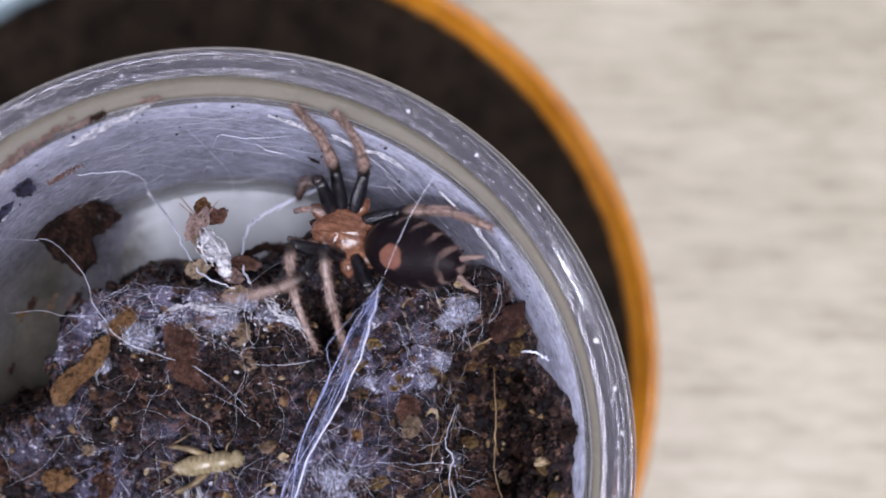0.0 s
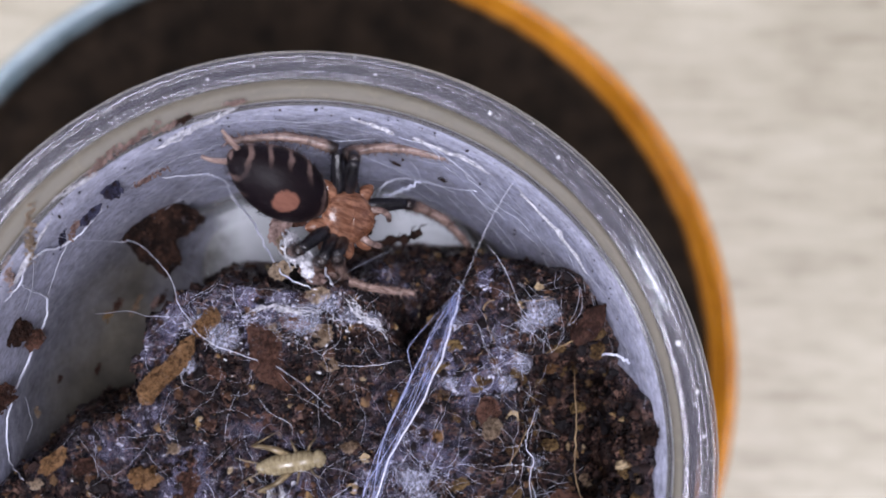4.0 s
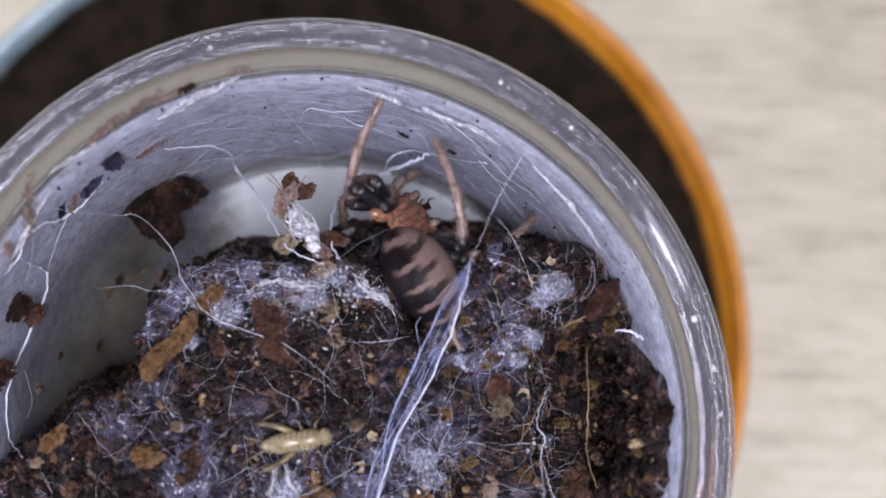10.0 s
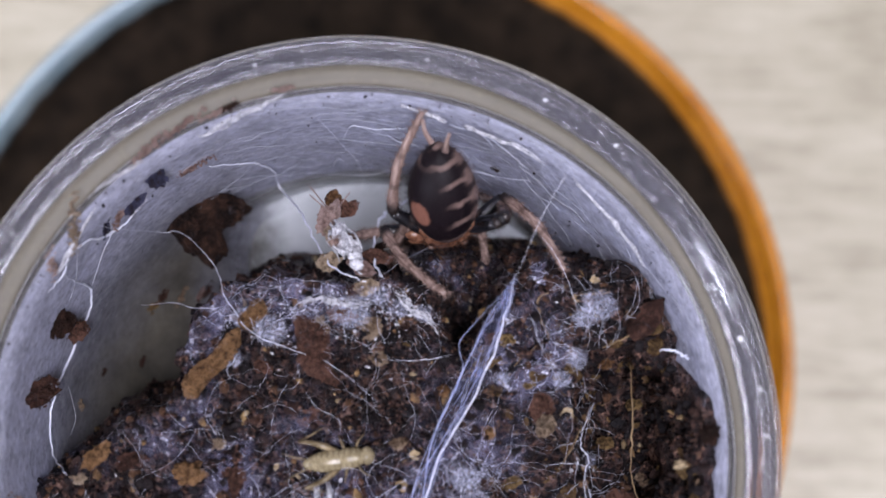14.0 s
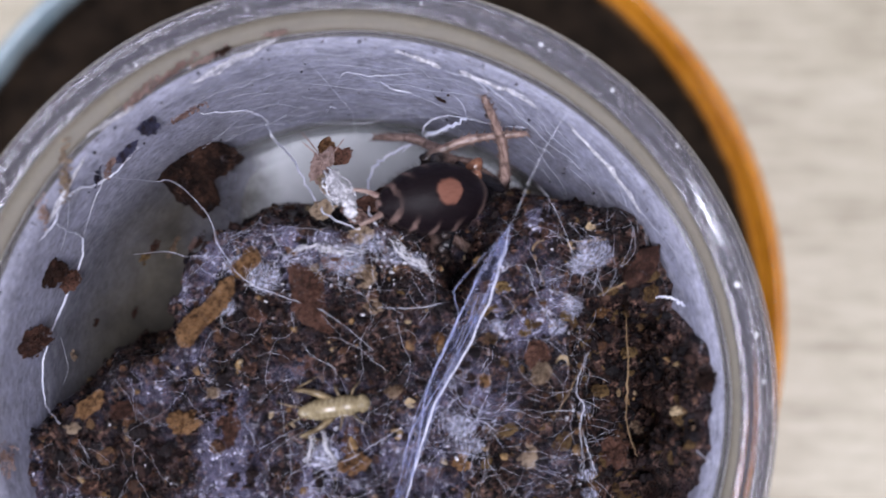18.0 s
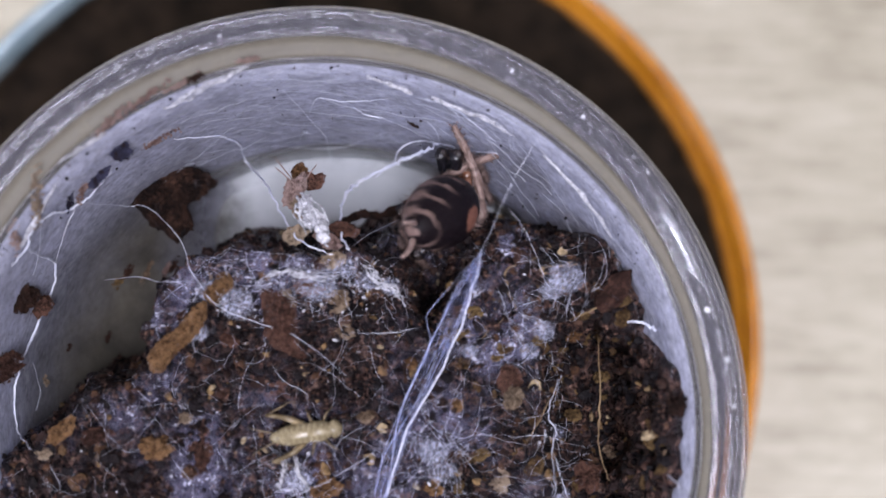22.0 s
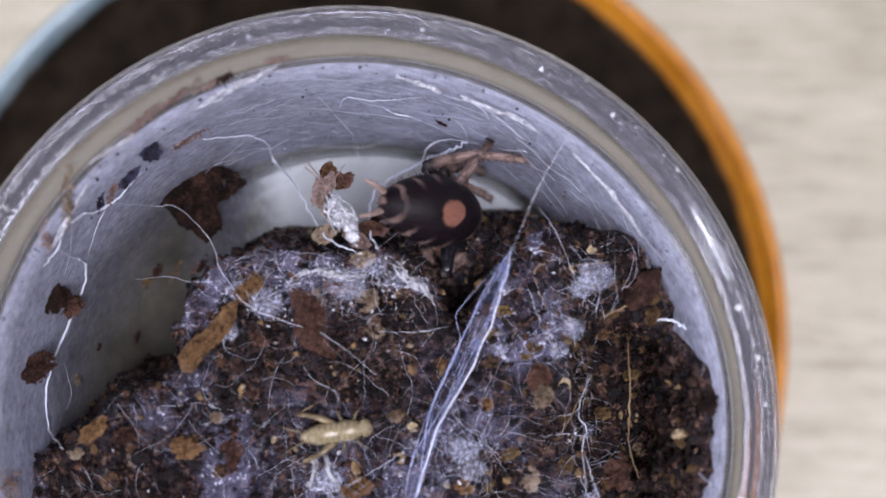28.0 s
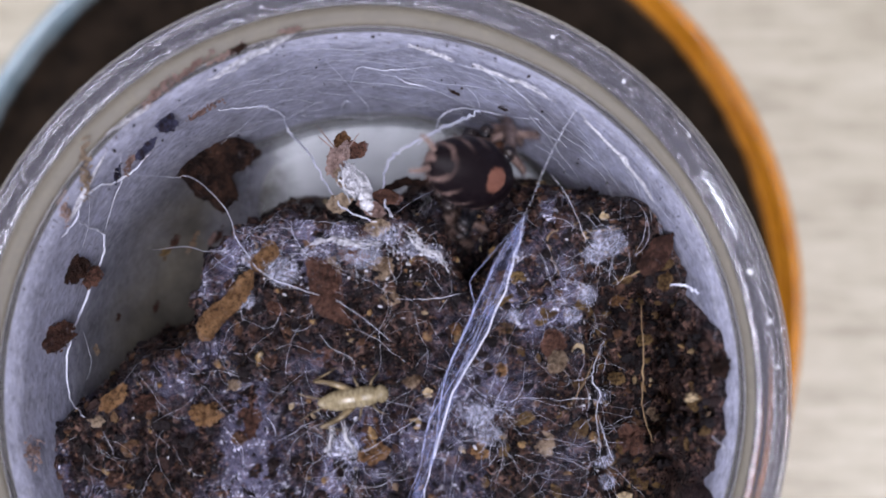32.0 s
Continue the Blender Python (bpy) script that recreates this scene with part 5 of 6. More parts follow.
part("silk_flecks", mesh_of("silk_flecks", *flecks(((-5.2, 7.4, 1.1, 70), (-2.8, 8.8, 1.3, 60), (1.0, 9.4, 1.3, 80), (3.4, 8.9, 0.9, 90), (-0.4, 7.0, 1.6, 40), (7.0, -3.0, 1.0, 40), (14.3, -1.0, 0.7, 40), (14.6, -5.0, 0.9, 45), (-1.9, -4.0, 0.8, 30), (12.0, 5.0, 1.6, 40), (2.0, 3.0, 6.0, 40), (-9.0, -4.0, 4.0, 25)), 53), BAND, False), web, "white flecks of torn silk", "stuff")
# matted patches of silk
for k, (x, y, size) in enumerate(((15.2, 9.2, 2.4), (14.2, 8.4, 1.6), (14.0, 5.8, 1.7), (12.9, 4.4, 1.3), (-8.2, 5.6, 1.6), (-7.4, 8.2, 1.4), (1.4, 9.6, 1.6), (4.0, 8.6, 1.4), (7.6, -3.2, 1.6), (15.4, -6.6, 1.2), (6.8, -1.8, 1.9), (-1.6, -3.6, 1.6), (15.0, -1.0, 1.3), (-5.5, 7.4, 2.2), (-0.5, 8.6, 2.6), (2.6, 8.9, 1.8), (15.2, -5.0, 1.5), (9.0, 4.5, 1.2))):
    r = np.random.RandomState(900 + k)
    verts, faces = [], []
    for i in range(15):
        for j in range(15):
            u, w = (i / 14 - 0.5) * 2, (j / 14 - 0.5) * 2
            px, py = x + u * size, y + w * size * 0.8
            verts.append((px, py, soil_z(px, py, PLAIN) + 0.72 + (1.6 if x > 13 and y > 7 else 0.7) * (1 - max(abs(u), abs(w))) * abs(noise.noise(Vector((px, py, k)))) - ZB))
    for i in range(14):
        for j in range(14):
            faces.append((i * 15 + j, (i + 1) * 15 + j, (i + 1) * 15 + j + 1, i * 15 + j + 1))
    me = mesh_of("silk_mat", verts, faces, GAUZE)
    spread = me.uv_layers.new(name="spread")
    for loop in me.loops:
        spread.data[loop.index].uv = ((loop.vertex_index // 15) / 14, (loop.vertex_index % 15) / 14)
    part("silk_mat", me, web, "gauzy bluish patch of silk")

# ---------------------------------------------------------------- larger scraps
scrap = tagged(new("husk"), "curled brown leaf husk wrapped in silk by the wall", "leaf husk")
hx, hy = 18.3, 8.3
scrap.location = (hx * MM, hy * MM, (soil_z(hx, hy) + 0.2) * MM)
verts, faces = [], []
for i in range(15):
    u = i / 14
    for j in range(9):
        w = (j / 8 - 0.5) * 2
        half = 1.0 * math.sin(math.pi * min(1, 0.08 + u * 0.92)) ** 0.7
        verts.append(((u - 0.5) * 3.3, w * half, 0.9 - 0.95 * w * w * half + 0.25 * math.sin(u * 7 + w * 2)))
for i in range(14):
    for j in range(8):
        faces.append((i * 9 + j, (i + 1) * 9 + j, (i + 1) * 9 + j + 1, i * 9 + j + 1))
shell = part("shell", mesh_of("shell", verts, faces, TINT["russet"]), scrap)
shell.rotation_euler = (0, 0, radians(52))
thick = shell.modifiers.new("thickness", "SOLIDIFY")
thick.thickness = 0.00015

fibre = tagged(new("wood_fibre"), "frayed tan wood fibre with white silk, in the hollow", "wood fibre")
fibre.location = (-1.4 * MM, 13.2 * MM, 17.6 * MM)
for k, (x, y, z, l, w, t, tint, turn) in enumerate(((-0.9, 1.7, 0.0, 2.0, 1.3, 1.1, "rose", 70), (0.3, 2.4, -0.4, 1.6, 1.1, 0.9, "russet", 20), (-0.6, 2.9, -0.6, 1.2, 0.9, 0.8, "tan", 80), (-0.2, 0.2, 0.6, 2.0, 1.0, 1.0, "pale", -50), (-0.7, -1.3, 1.6, 1.4, 1.0, 0.8, "pale", 20), (1.4, -1.6, 1.8, 1.8, 0.9, 0.8, "rose", -30), (2.4, -0.9, 1.2, 1.8, 0.8, 0.7, "russet", -10))):
    ob = part("splinter", mesh_of("splinter", *lump(l, w, t, 700 + k), TINT[tint], False), fibre)
    ob.matrix_local = pose(x * MM, y * MM, z * MM, 20, 0, turn)
r = np.random.RandomState(77)
verts, faces = [], []
for k in range(16):
    u = k / 15
    c = np.array([-0.25 + 1.55 * u + r.uniform(-0.3, 0.3), 1.0 - 2.5 * u + r.uniform(-0.25, 0.25), 1.1 + 1.9 * u + r.uniform(-0.1, 0.1)])
    b = len(verts)
    verts += (BALL_V * r.uniform(0.7, 1.2, (len(BALL_V), 1)) * (r.uniform(0.25, 0.5), r.uniform(0.25, 0.45), 0.16) + c).tolist()
    faces += [tuple(b + q for q in f) for f in BALL_F]
for _ in range(26):
    q = Vector((-0.3 + r.uniform(-0.45, 0.45), 1.0 + r.uniform(-0.9, 0.5), 1.2))
    d = Vector((1.5, -2.4, 2.0)) * r.uniform(0.5, 1.1) + Vector(r.uniform(-0.3, 0.3, 3))
    tube(smooth_path([q, q + d * 0.35 + Vector(r.uniform(-0.45, 0.45, 3)), q + d * 0.7 + Vector(r.uniform(-0.45, 0.45, 3)), q + d], 3), [r.uniform(0.02, 0.10)] * 10, 4, verts, faces)
part("white_silk", mesh_of("white_silk", verts, faces, BAND), fibre, "white matted silk", "stuff")
for k in range(5):
    q = Vector((-0.5, 1.8, 0.5))
    d = Vector((r.uniform(-1.8, 1.6), r.uniform(0.2, 2.2), r.uniform(0.0, 1.2)))
    part("strand", mesh_of("strand", *tube(smooth_path([q, q + d * 0.5 + Vector((0, 0, 0.3)), q + d], 3), [0.05] * 6 + [0.02], 4), TINT["rose"]), fibre)

r = np.random.RandomState(61)
line = smooth_path([(-0.0, 12.9, 12.0), (1.9, 14.0, 11.6), (3.3, 13.9, 11.8), (5.1, 14.6, 12.2), (6.4, 14.7, 12.8), (7.4, 15.2, 12.6)], 5)
verts, faces = tube(line, [0.10 + 0.16 * r.rand() + 0.16 * abs(math.sin(i * 0.9)) for i in range(len(line))], 8)
for q in line[::2]:
    tip = q + Vector(r.uniform(-0.9, 0.9, 3))
    tube(smooth_path([q, (q + tip) / 2 + Vector(r.uniform(-0.2, 0.2, 3)), tip], 2), [0.09, 0.07, 0.06, 0.05, 0.03], 5, verts, faces)
twig = tagged(new("twig", mesh_of("twig", verts, faces, TINT["dark"])), "knotty dark brown rootlet across the hollow", "twig")
stone = tagged(new("pale_stone", mesh_of("pale_stone", *lump(1.9, 0.9, 0.8, 909), TINT["pale"], False)), "small pale stone in the hollow under the spider", "stone")
stone.matrix_world = pose(4.7 * MM, 11.7 * MM, 13.4 * MM, 20, 20, 50)

# specks on the lip
r = np.random.RandomState(5)
verts, faces = [], []
for deg, rad, size in ((17.0, 23.9, 0.22), (9.5, 24.3, 0.15), (98, 24.2, 0.08), (62, 23.95, 0.12), (50, 24.1, 0.13), (105, 23.9, 0.10), (38, 24.6, 0.12), (80, 23.9, 0.09), (3, 24.4, 0.13)) + tuple((r.uniform(-10, 150), r.uniform(23.7, 24.9), r.uniform(0.03, 0.07)) for _ in range(70)):
    b = len(verts)
    c = np.array([rad * math.cos(radians(deg)), rad * math.sin(radians(deg)), 26.6 - Z0 - 0.5 * max(0, rad - 24.3)])
    verts += (ICO_V * size * r.uniform(0.6, 1.2, (len(ICO_V), 1)) + c).tolist()
    faces += [tuple(b + q for q in f) for f in ICO_F]
part("dust_specks", mesh_of("dust_specks", verts, faces, SPECK), cup, "white dust specks", "stuff")


# ---------------------------------------------------------------- the cricket
def egg(length, width, height, rows=14, cols=16, pinch=0.0, ridges=0, front=1.0):
    """A rounded body along y, from 0 to length."""
    verts, faces = [], []
    for i in range(rows + 1):
        u = i / rows
        k = math.sin(math.pi * (0.02 + 0.96 * u) ** front) ** 0.62
        if ridges:
            k *= 0.92 + 0.12 * abs(math.sin(math.pi * ridges * u)) ** 0.5
        k *= 1 - pinch * u
        for j in range(cols):
            a = 2 * math.pi * j / cols
            verts.append((math.cos(a) * width / 2 * k, u * length, math.sin(a) * height / 2 * k))
    for i in range(rows):
        for j in range(cols):
            q = (j + 1) % cols
            faces.append((i * cols + j, (i + 1) * cols + j, (i + 1) * cols + q, i * cols + q))
    faces.append(tuple(range(cols)))
    faces.append(tuple(reversed(range(rows * cols, rows * cols + cols))))
    return verts, faces


def shifted(mesh_data, m):
    verts, faces = mesh_data
    return [tuple(m @ Vector(v)) for v in verts], faces


def rod(name, pts, r0, r1, material, parent, label="", sides=6, per=4):
    line = smooth_path(pts, per)
    n = len(line)
    return part(name, mesh_of(name, *tube(line, [r0 + (r1 - r0) * i / (n - 1) for i in range(n)], sides), material), parent, label)


cricket = tagged(new("cricket"), "small straw-coloured young cricket standing on the silk-covered soil", "cricket")
cx, cy = -1.0, -0.6
cricket.matrix_world = pose(cx * MM, cy * MM, (soil_z(cx, cy) + 0.55) * MM, 4, 0, -81)
part("abdomen", mesh_of("abdomen", *shifted(egg(3.5, 1.42, 1.2, 30, 20, 0.02), Matrix.Translation((0, -2.35, 0.45))), CRICKET), cricket)
part("thorax", mesh_of("thorax", *shifted(egg(2.5, 1.36, 1.18, 16, 16), Matrix.Translation((0, -0.65, 0.48))), CRICKET), cricket)
head = part("head", mesh_of("head", *shifted(egg(0.95, 1.2, 1.08, 12, 16), Matrix.Translation((0, 1.25, 0.48))), CRICKET), cricket)
for s in (-1, 1):
    part("eye", mesh_of("eye", *shifted(egg(0.26, 0.2, 0.2, 8, 10), Matrix.Translation((s * 0.43, 1.62, 0.62))), EYE), head, "black eye")
    rod("antenna", [(s * 0.2, 2.05, 0.6), (s * 0.5, 2.9, 0.9), (s * 0.9 - 0.3, 3.9, 0.6), (s * 1.2 - 0.6, 4.7, 0.2)], 0.035, 0.012, EYE, head, "thin dark feeler")
    rod("cercus", [(s * 0.25, -2.0, 0.4), (s * 0.55, -2.9, 0.4), (s * 0.9, -3.7, 0.2)], 0.06, 0.015, CLEG, cricket)
    hind = rod("hind_leg", [(s * 0.5, -0.2, 0.4), (s * 1.0, -0.9, 0.85), (s * 1.3, -1.7, 0.8), (s * 1.45, -2.4, 0.45)], 0.26, 0.11, CLEG, cricket)
    rod("shin", [(s * 1.45, -2.4, 0.45), (s * 1.75, -1.6, 0.1), (s * 2.05, -0.9, -0.25)], 0.07, 0.03, CLEG, hind)
    rod("middle_leg", [(s * 0.4, 0.4, 0.2), (s * 1.0, 0.25, 0.55), (s * 1.5, 0.0, -0.2)], 0.10, 0.03, CLEG, cricket)
    rod("front_leg", [(s * 0.4, 1.0, 0.2), (s * 0.95, 1.3, 0.5), (s * 1.35, 1.7, -0.2)], 0.09, 0.03, CLEG, cricket)

# ---------------------------------------------------------------- the spider
spider = tagged(new("spider"), "small hairy tarantula, copper carapace, black abdomen with orange patch", "spider")


def carapace_mesh():
    verts, faces, rows, cols = [], [], 18, 28
    for i in range(rows + 1):
        b = math.pi * (i / rows - 0.5)
        for j in range(cols):
            a = 2 * math.pi * j / cols
            d = Vector((math.cos(b) * math.cos(a), math.cos(b) * math.sin(a), math.sin(b)))
            narrow = 1 - 0.22 * max(0, d.y) ** 2 - 0.12 * max(0, -d.y) ** 2
            groove = 1 - 0.07 * max(0, math.cos(a * 8)) ** 3 * (1 if d.z > 0 else 0)
            z = d.z * (0.85 if d.z > 0 else 0.55) * groove + 0.18 * max(0, d.y) * max(0, d.z)
            verts.append((d.x * 1.8 * narrow, 1.95 + d.y * 2.05, z * 1.05))
    for i in range(rows):
        for j in range(cols):
            q = (j + 1) % cols
            faces.append((i * cols + j, i * cols + q, (i + 1) * cols + q, (i + 1) * cols + j))
    return verts, faces


def bristles(verts, faces, spots, length, seed, spread=0.7):
    """Short stiff hairs, one thin blade each."""
    r = np.random.RandomState(seed)
    for at_p, out in spots:
        d = (Vector(out).normalized() + Vector(r.uniform(-spread, spread, 3))).normalized() * length * r.uniform(0.6, 1.3)
        side = d.orthogonal().normalized() * 0.014
        b = len(verts)
        p = Vector(at_p)
        verts += [tuple(p - side), tuple(p + side), tuple(p + d), tuple(p + d.cross(side).normalized() * 0.014)]
        faces += [(b, b + 1, b + 2), (b + 1, b + 3, b + 2), (b + 3, b, b + 2)]


verts, faces = carapace_mesh()
r = np.random.RandomState(3)
pick = [verts[i] for i in r.randint(28 * 8, 28 * 17, 260)]
bristles(verts, faces, [(p, (p[0], p[1] - 1.7, max(0.2, p[2]) * 2)) for p in pick], 0.30, 4)
carapace = part("carapace", mesh_of("carapace", verts, faces, CARAPACE), spider, "copper-orange carapace")
for s in (-1, 1):
    part("eye", mesh_of("eye", *shifted(egg(0.22, 0.2, 0.2, 8, 10), Matrix.Translation((s * 0.14, 3.2, 0.62))), EYE), carapace, "black eye")
    ch = part("fang_base", mesh_of("fang_base", *shifted(egg(1.4, 0.7, 0.8, 12, 14), Matrix.Translation((s * 0.38, 3.0, -0.1)) @ pose(0, 0, 0, -18)), FEMUR), spider)
    rod("fang", [(s * 0.38, 4.2, -0.5), (s * 0.36, 4.3, -0.9), (s * 0.34, 4.0, -1.25)], 0.10, 0.02, EYE, ch)
    palp = rod("palp", [(s * 0.75, 2.8, 0.0), (s * 1.15, 3.8, 0.5), (s * 1.1, 4.7, 0.2), (s * 0.95, 5.5, -0.8)], 0.27, 0.2, SHIN, spider, "pinkish hairy feeler", 8)

LAB = 7.5
verts, faces = [], []
rows, cols = 26, 32
for i in range(rows + 1):
    u = i / rows
    k = (math.sin(math.pi * (0.015 + 0.97 * u) ** 0.94)) ** 0.60 * (1 - 0.10 * u)
    for j in range(cols):
        a = 2 * math.pi * j / cols
        verts.append((math.cos(a) * 2.42 * k, -u * LAB, math.sin(a) * 2.3 * k + 0.12))
for i in range(rows):
    for j in range(cols):
        q = (j + 1) % cols
        faces.append((i * cols + j, i * cols + q, (i + 1) * cols + q, (i + 1) * cols + j))
faces.append(tuple(reversed(range(cols))))
faces.append(tuple(range(rows * cols, rows * cols + cols)))
r = np.random.RandomState(8)
pick = [verts[i] for i in r.randint(cols * 2, cols * rows, 900)]
bristles(verts, faces, [(p, (p[0], -1.8, p[2])) for p in pick], 0.42, 9, 0.35)
abdomen = part("abdomen", mesh_of("abdomen", verts, faces, HIDE), spider, "black egg-shaped abdomen with an orange patch and pale side stripes")
for s in (-1, 1):
    rod("spinneret", [(s * 0.32, -6.7, -0.1), (s * 0.62, -7.4, 0.15), (s * 0.95, -8.2, 0.3), (s * 1.15, -8.9, 0.2)], 0.26, 0.11, SPIN, abdomen, "long pinkish spinneret", 8)

L1, L2 = 3.1, 7.2


def femur_mesh():
    verts, faces = tube([Vector((0, L1 * k / 8, 0)) for k in range(9)], [0.32, 0.42, 0.48, 0.49, 0.48, 0.46, 0.43, 0.40, 0.34], 12)
    r = np.random.RandomState(2)
    spots = []
    for _ in range(90):
        a, y = r.uniform(0, 6.28), r.uniform(0.3, L1 - 0.2)
        spots.append(((0.42 * math.cos(a), y, 0.42 * math.sin(a)), (math.cos(a), 0.9, math.sin(a))))
    bristles(verts, faces, spots, 0.5, 12, 0.3)
    return verts, faces


def shin_mesh():
    line = smooth_path([(0, 0, 0), (0, 1.3, 0.35), (0, 3.4, 0.6), (0, 5.4, 0.35), (0, L2, 0)], 4)
    n = len(line)
    radii = [0.45 - 0.20 * (i / (n - 1)) - 0.06 * abs(math.sin(math.pi * 3 * i / (n - 1) + 1.57)) for i in range(n)]
    verts, faces = tube(line, radii, 10)
    r = np.random.RandomState(6)
    spots = []
    for _ in range(900):
        k = r.randint(0, n)
        a = r.uniform(0, 6.28)
        p = line[k]
        spots.append((tuple(p + Vector((math.cos(a), 0, math.sin(a))) * radii[k] * 0.9), (math.cos(a), 1.2, math.sin(a))))
    bristles(verts, faces, spots, 0.42, 13, 0.35)
    return verts, faces


FEMUR_ME, SHIN_ME = mesh_of("leg", *femur_mesh(), FEMUR), mesh_of("lower_leg", *shin_mesh(), SHIN)
HIPS = {}
LEGS = {}
for side, s in (("left", -1), ("right", 1)):
    for k, (y, x, angle) in enumerate(((2.8, 1.1, 25), (2.2, 1.45, 60), (1.45, 1.45, 115), (0.8, 1.15, 150))):
        key = "%s_%d" % (side, k + 1)
        HIPS[key] = (Vector((s * x, y, -0.1)), -s * angle)
        hip_me = mesh_of("hip", *shifted(egg(1.8, 1.05, 1.05, 10, 12), Matrix.Translation((s * (x - 0.35), y, -0.15)) @ pose(0, 0, 0, 0, 0, -s * angle)), CARAPACE)
        part("hip", hip_me, spider)
        upper = part("leg", FEMUR_ME, spider, "glossy black upper leg")
        LEGS[key] = (upper, part("lower_leg", SHIN_ME, upper, "pinkish-brown hairy lower leg"))

# ---------------------------------------------------------------- the spider's moves
POSES = []
FEET = {}


def body(t, waist, tail, heading, roll):
    """Where the waist is, which way the abdomen points, which way the head looks, and how far the abdomen is rolled over."""
    POSES.append((t, Vector(waist), Vector(tail), heading, roll))


body(0, (9.17, 13.81, 19.50), (5.80, -2.17, 4.23), 167, -20)
body(0.5, (8.40, 14.95, 19.50), (7.44, 0.14, 0.93), -165, -6)
body(1, (5.19, 15.90, 21.00), (3.78, 3.07, 5.70), -63, 25)
body(1.5, (4.12, 16.74, 22.50), (2.47, 5.83, 4.01), -92, 25)
body(2, (2.60, 16.27, 24.00), (1.41, 6.28, 3.85), -70, 25)
body(2.5, (0.15, 16.70, 24.00), (-1.38, 6.36, 3.73), -56, 18)
body(3.5, (0.51, 16.65, 21.00), (-4.07, 4.24, 4.50), -40, 25)
body(4.5, (0.86, 15.12, 19.50), (-6.84, 2.02, 2.31), -3, 42)
body(5, (-2.44, 14.84, 20.00), (-7.39, 0.33, 1.24), -7, 80)
body(5.5, (1.62, 14.53, 20.00), (-5.40, -5.19, 0.36), 22, 90)
body(6, (0.53, 11.88, 21.00), (-5.52, -5.05, 0.51), 20, 100)
body(6.5, (5.27, 15.29, 20.00), (-4.50, -6.00, -0.07), 29, 90)
body(7, (6.18, 16.08, 19.00), (-3.52, -4.08, 5.22), 105, 80)
body(7.5, (4.94, 15.67, 19.50), (1.51, 5.92, 4.34), -109, 5)
body(8, (3.17, 15.35, 19.50), (6.28, -4.11, 0.13), 166, -98)
body(8.5, (4.15, 14.92, 19.50), (7.32, 1.37, 0.92), 151, -35)
body(9, (4.57, 15.08, 19.50), (6.32, -4.03, 0.26), 158, -90)
body(9.5, (5.63, 14.37, 19.50), (6.78, -0.28, 3.19), 153, -32)
body(10, (4.87, 12.81, 20.50), (3.96, -6.37, 0.13), 38, -98)
body(10.5, (5.42, 12.82, 20.50), (4.35, -5.75, 2.06), 50, -92)
body(11, (5.41, 12.79, 20.80), (-0.30, -7.49, -0.03), 36, -108)
body(11.5, (5.63, 12.47, 20.80), (1.42, -6.61, 3.24), 33, -108)
body(12, (5.06, 12.23, 20.80), (-1.57, -7.33, 0.01), 35, -118)
body(12.5, (5.02, 12.47, 20.80), (0.05, -7.24, 1.96), 34, -118)
body(13, (5.01, 10.85, 20.80), (-1.70, -6.23, 3.82), 44, -124)
body(13.5, (4.78, 14.63, 20.50), (0.30, -6.59, 3.56), 37, -124)
body(14, (5.61, 13.66, 18.50), (-0.62, 5.26, 5.31), -80, 40)
body(14.5, (5.21, 14.52, 18.50), (-2.23, 4.26, 5.76), -81, 40)
body(15.5, (5.68, 13.57, 18.50), (-5.55, 3.64, 3.28), -56, 20)
body(16.5, (5.40, 13.57, 18.50), (-7.02, 0.40, 2.62), -29, 0)
body(17, (8.90, 12.74, 18.50), (-7.50, 0.16, 0.20), -17, -4)
body(17.5, (8.17, 12.66, 18.50), (-6.76, -0.54, 3.20), -15, -4)
body(18, (8.39, 13.09, 18.50), (-6.97, -1.09, 2.54), -28, -4)
body(18.5, (7.08, 13.89, 18.50), (-5.52, -3.21, 3.94), -21, -4)
body(19, (8.61, 14.14, 18.50), (-6.09, -3.20, 2.99), -40, -4)
body(19.5, (8.22, 14.50, 18.50), (-3.50, -6.44, 1.58), 73, 52)
body(20, (7.87, 14.79, 18.50), (-0.72, -7.46, -0.21), 112, 58)
body(20.5, (8.48, 14.27, 18.50), (-0.97, -7.44, -0.16), 109, 62)
body(21, (8.29, 14.62, 18.80), (1.45, -6.68, 3.08), 162, 76)
body(21.5, (8.22, 14.05, 18.80), (3.91, -6.40, 0.12), 151, 86)
body(22, (8.82, 14.65, 17.50), (-3.54, -2.90, 5.94), -35, 35)
body(22.5, (6.66, 14.09, 17.50), (-5.86, 2.26, 4.10), -38, 0)
body(23, (8.69, 11.72, 17.50), (-4.02, 4.96, 3.94), -61, 0)
body(23.5, (8.25, 12.87, 17.50), (-2.26, 5.55, 4.51), -80, 3)
body(24, (7.65, 11.66, 17.50), (-0.39, 5.86, 4.66), -90, 0)
body(24.5, (8.69, 12.92, 17.50), (0.46, 4.98, 5.59), -92, 0)
body(25, (7.36, 11.31, 17.50), (4.02, 2.87, 5.64), -155, -70)
body(25.5, (8.27, 11.82, 17.50), (2.71, 3.97, 5.76), -135, -25)
body(26.5, (8.26, 13.15, 17.50), (-0.22, 4.85, 5.59), -90, -5)
body(27.5, (9.41, 12.61, 18.00), (-5.58, 2.51, 4.34), -31, 22)
body(28, (7.82, 13.06, 18.00), (-6.29, 0.69, 4.02), -16, 5)
body(28.5, (8.89, 12.19, 18.00), (-6.66, -0.89, 3.34), -17, -4)
body(29, (9.55, 12.78, 18.00), (-5.80, -2.15, 4.23), -17, -4)
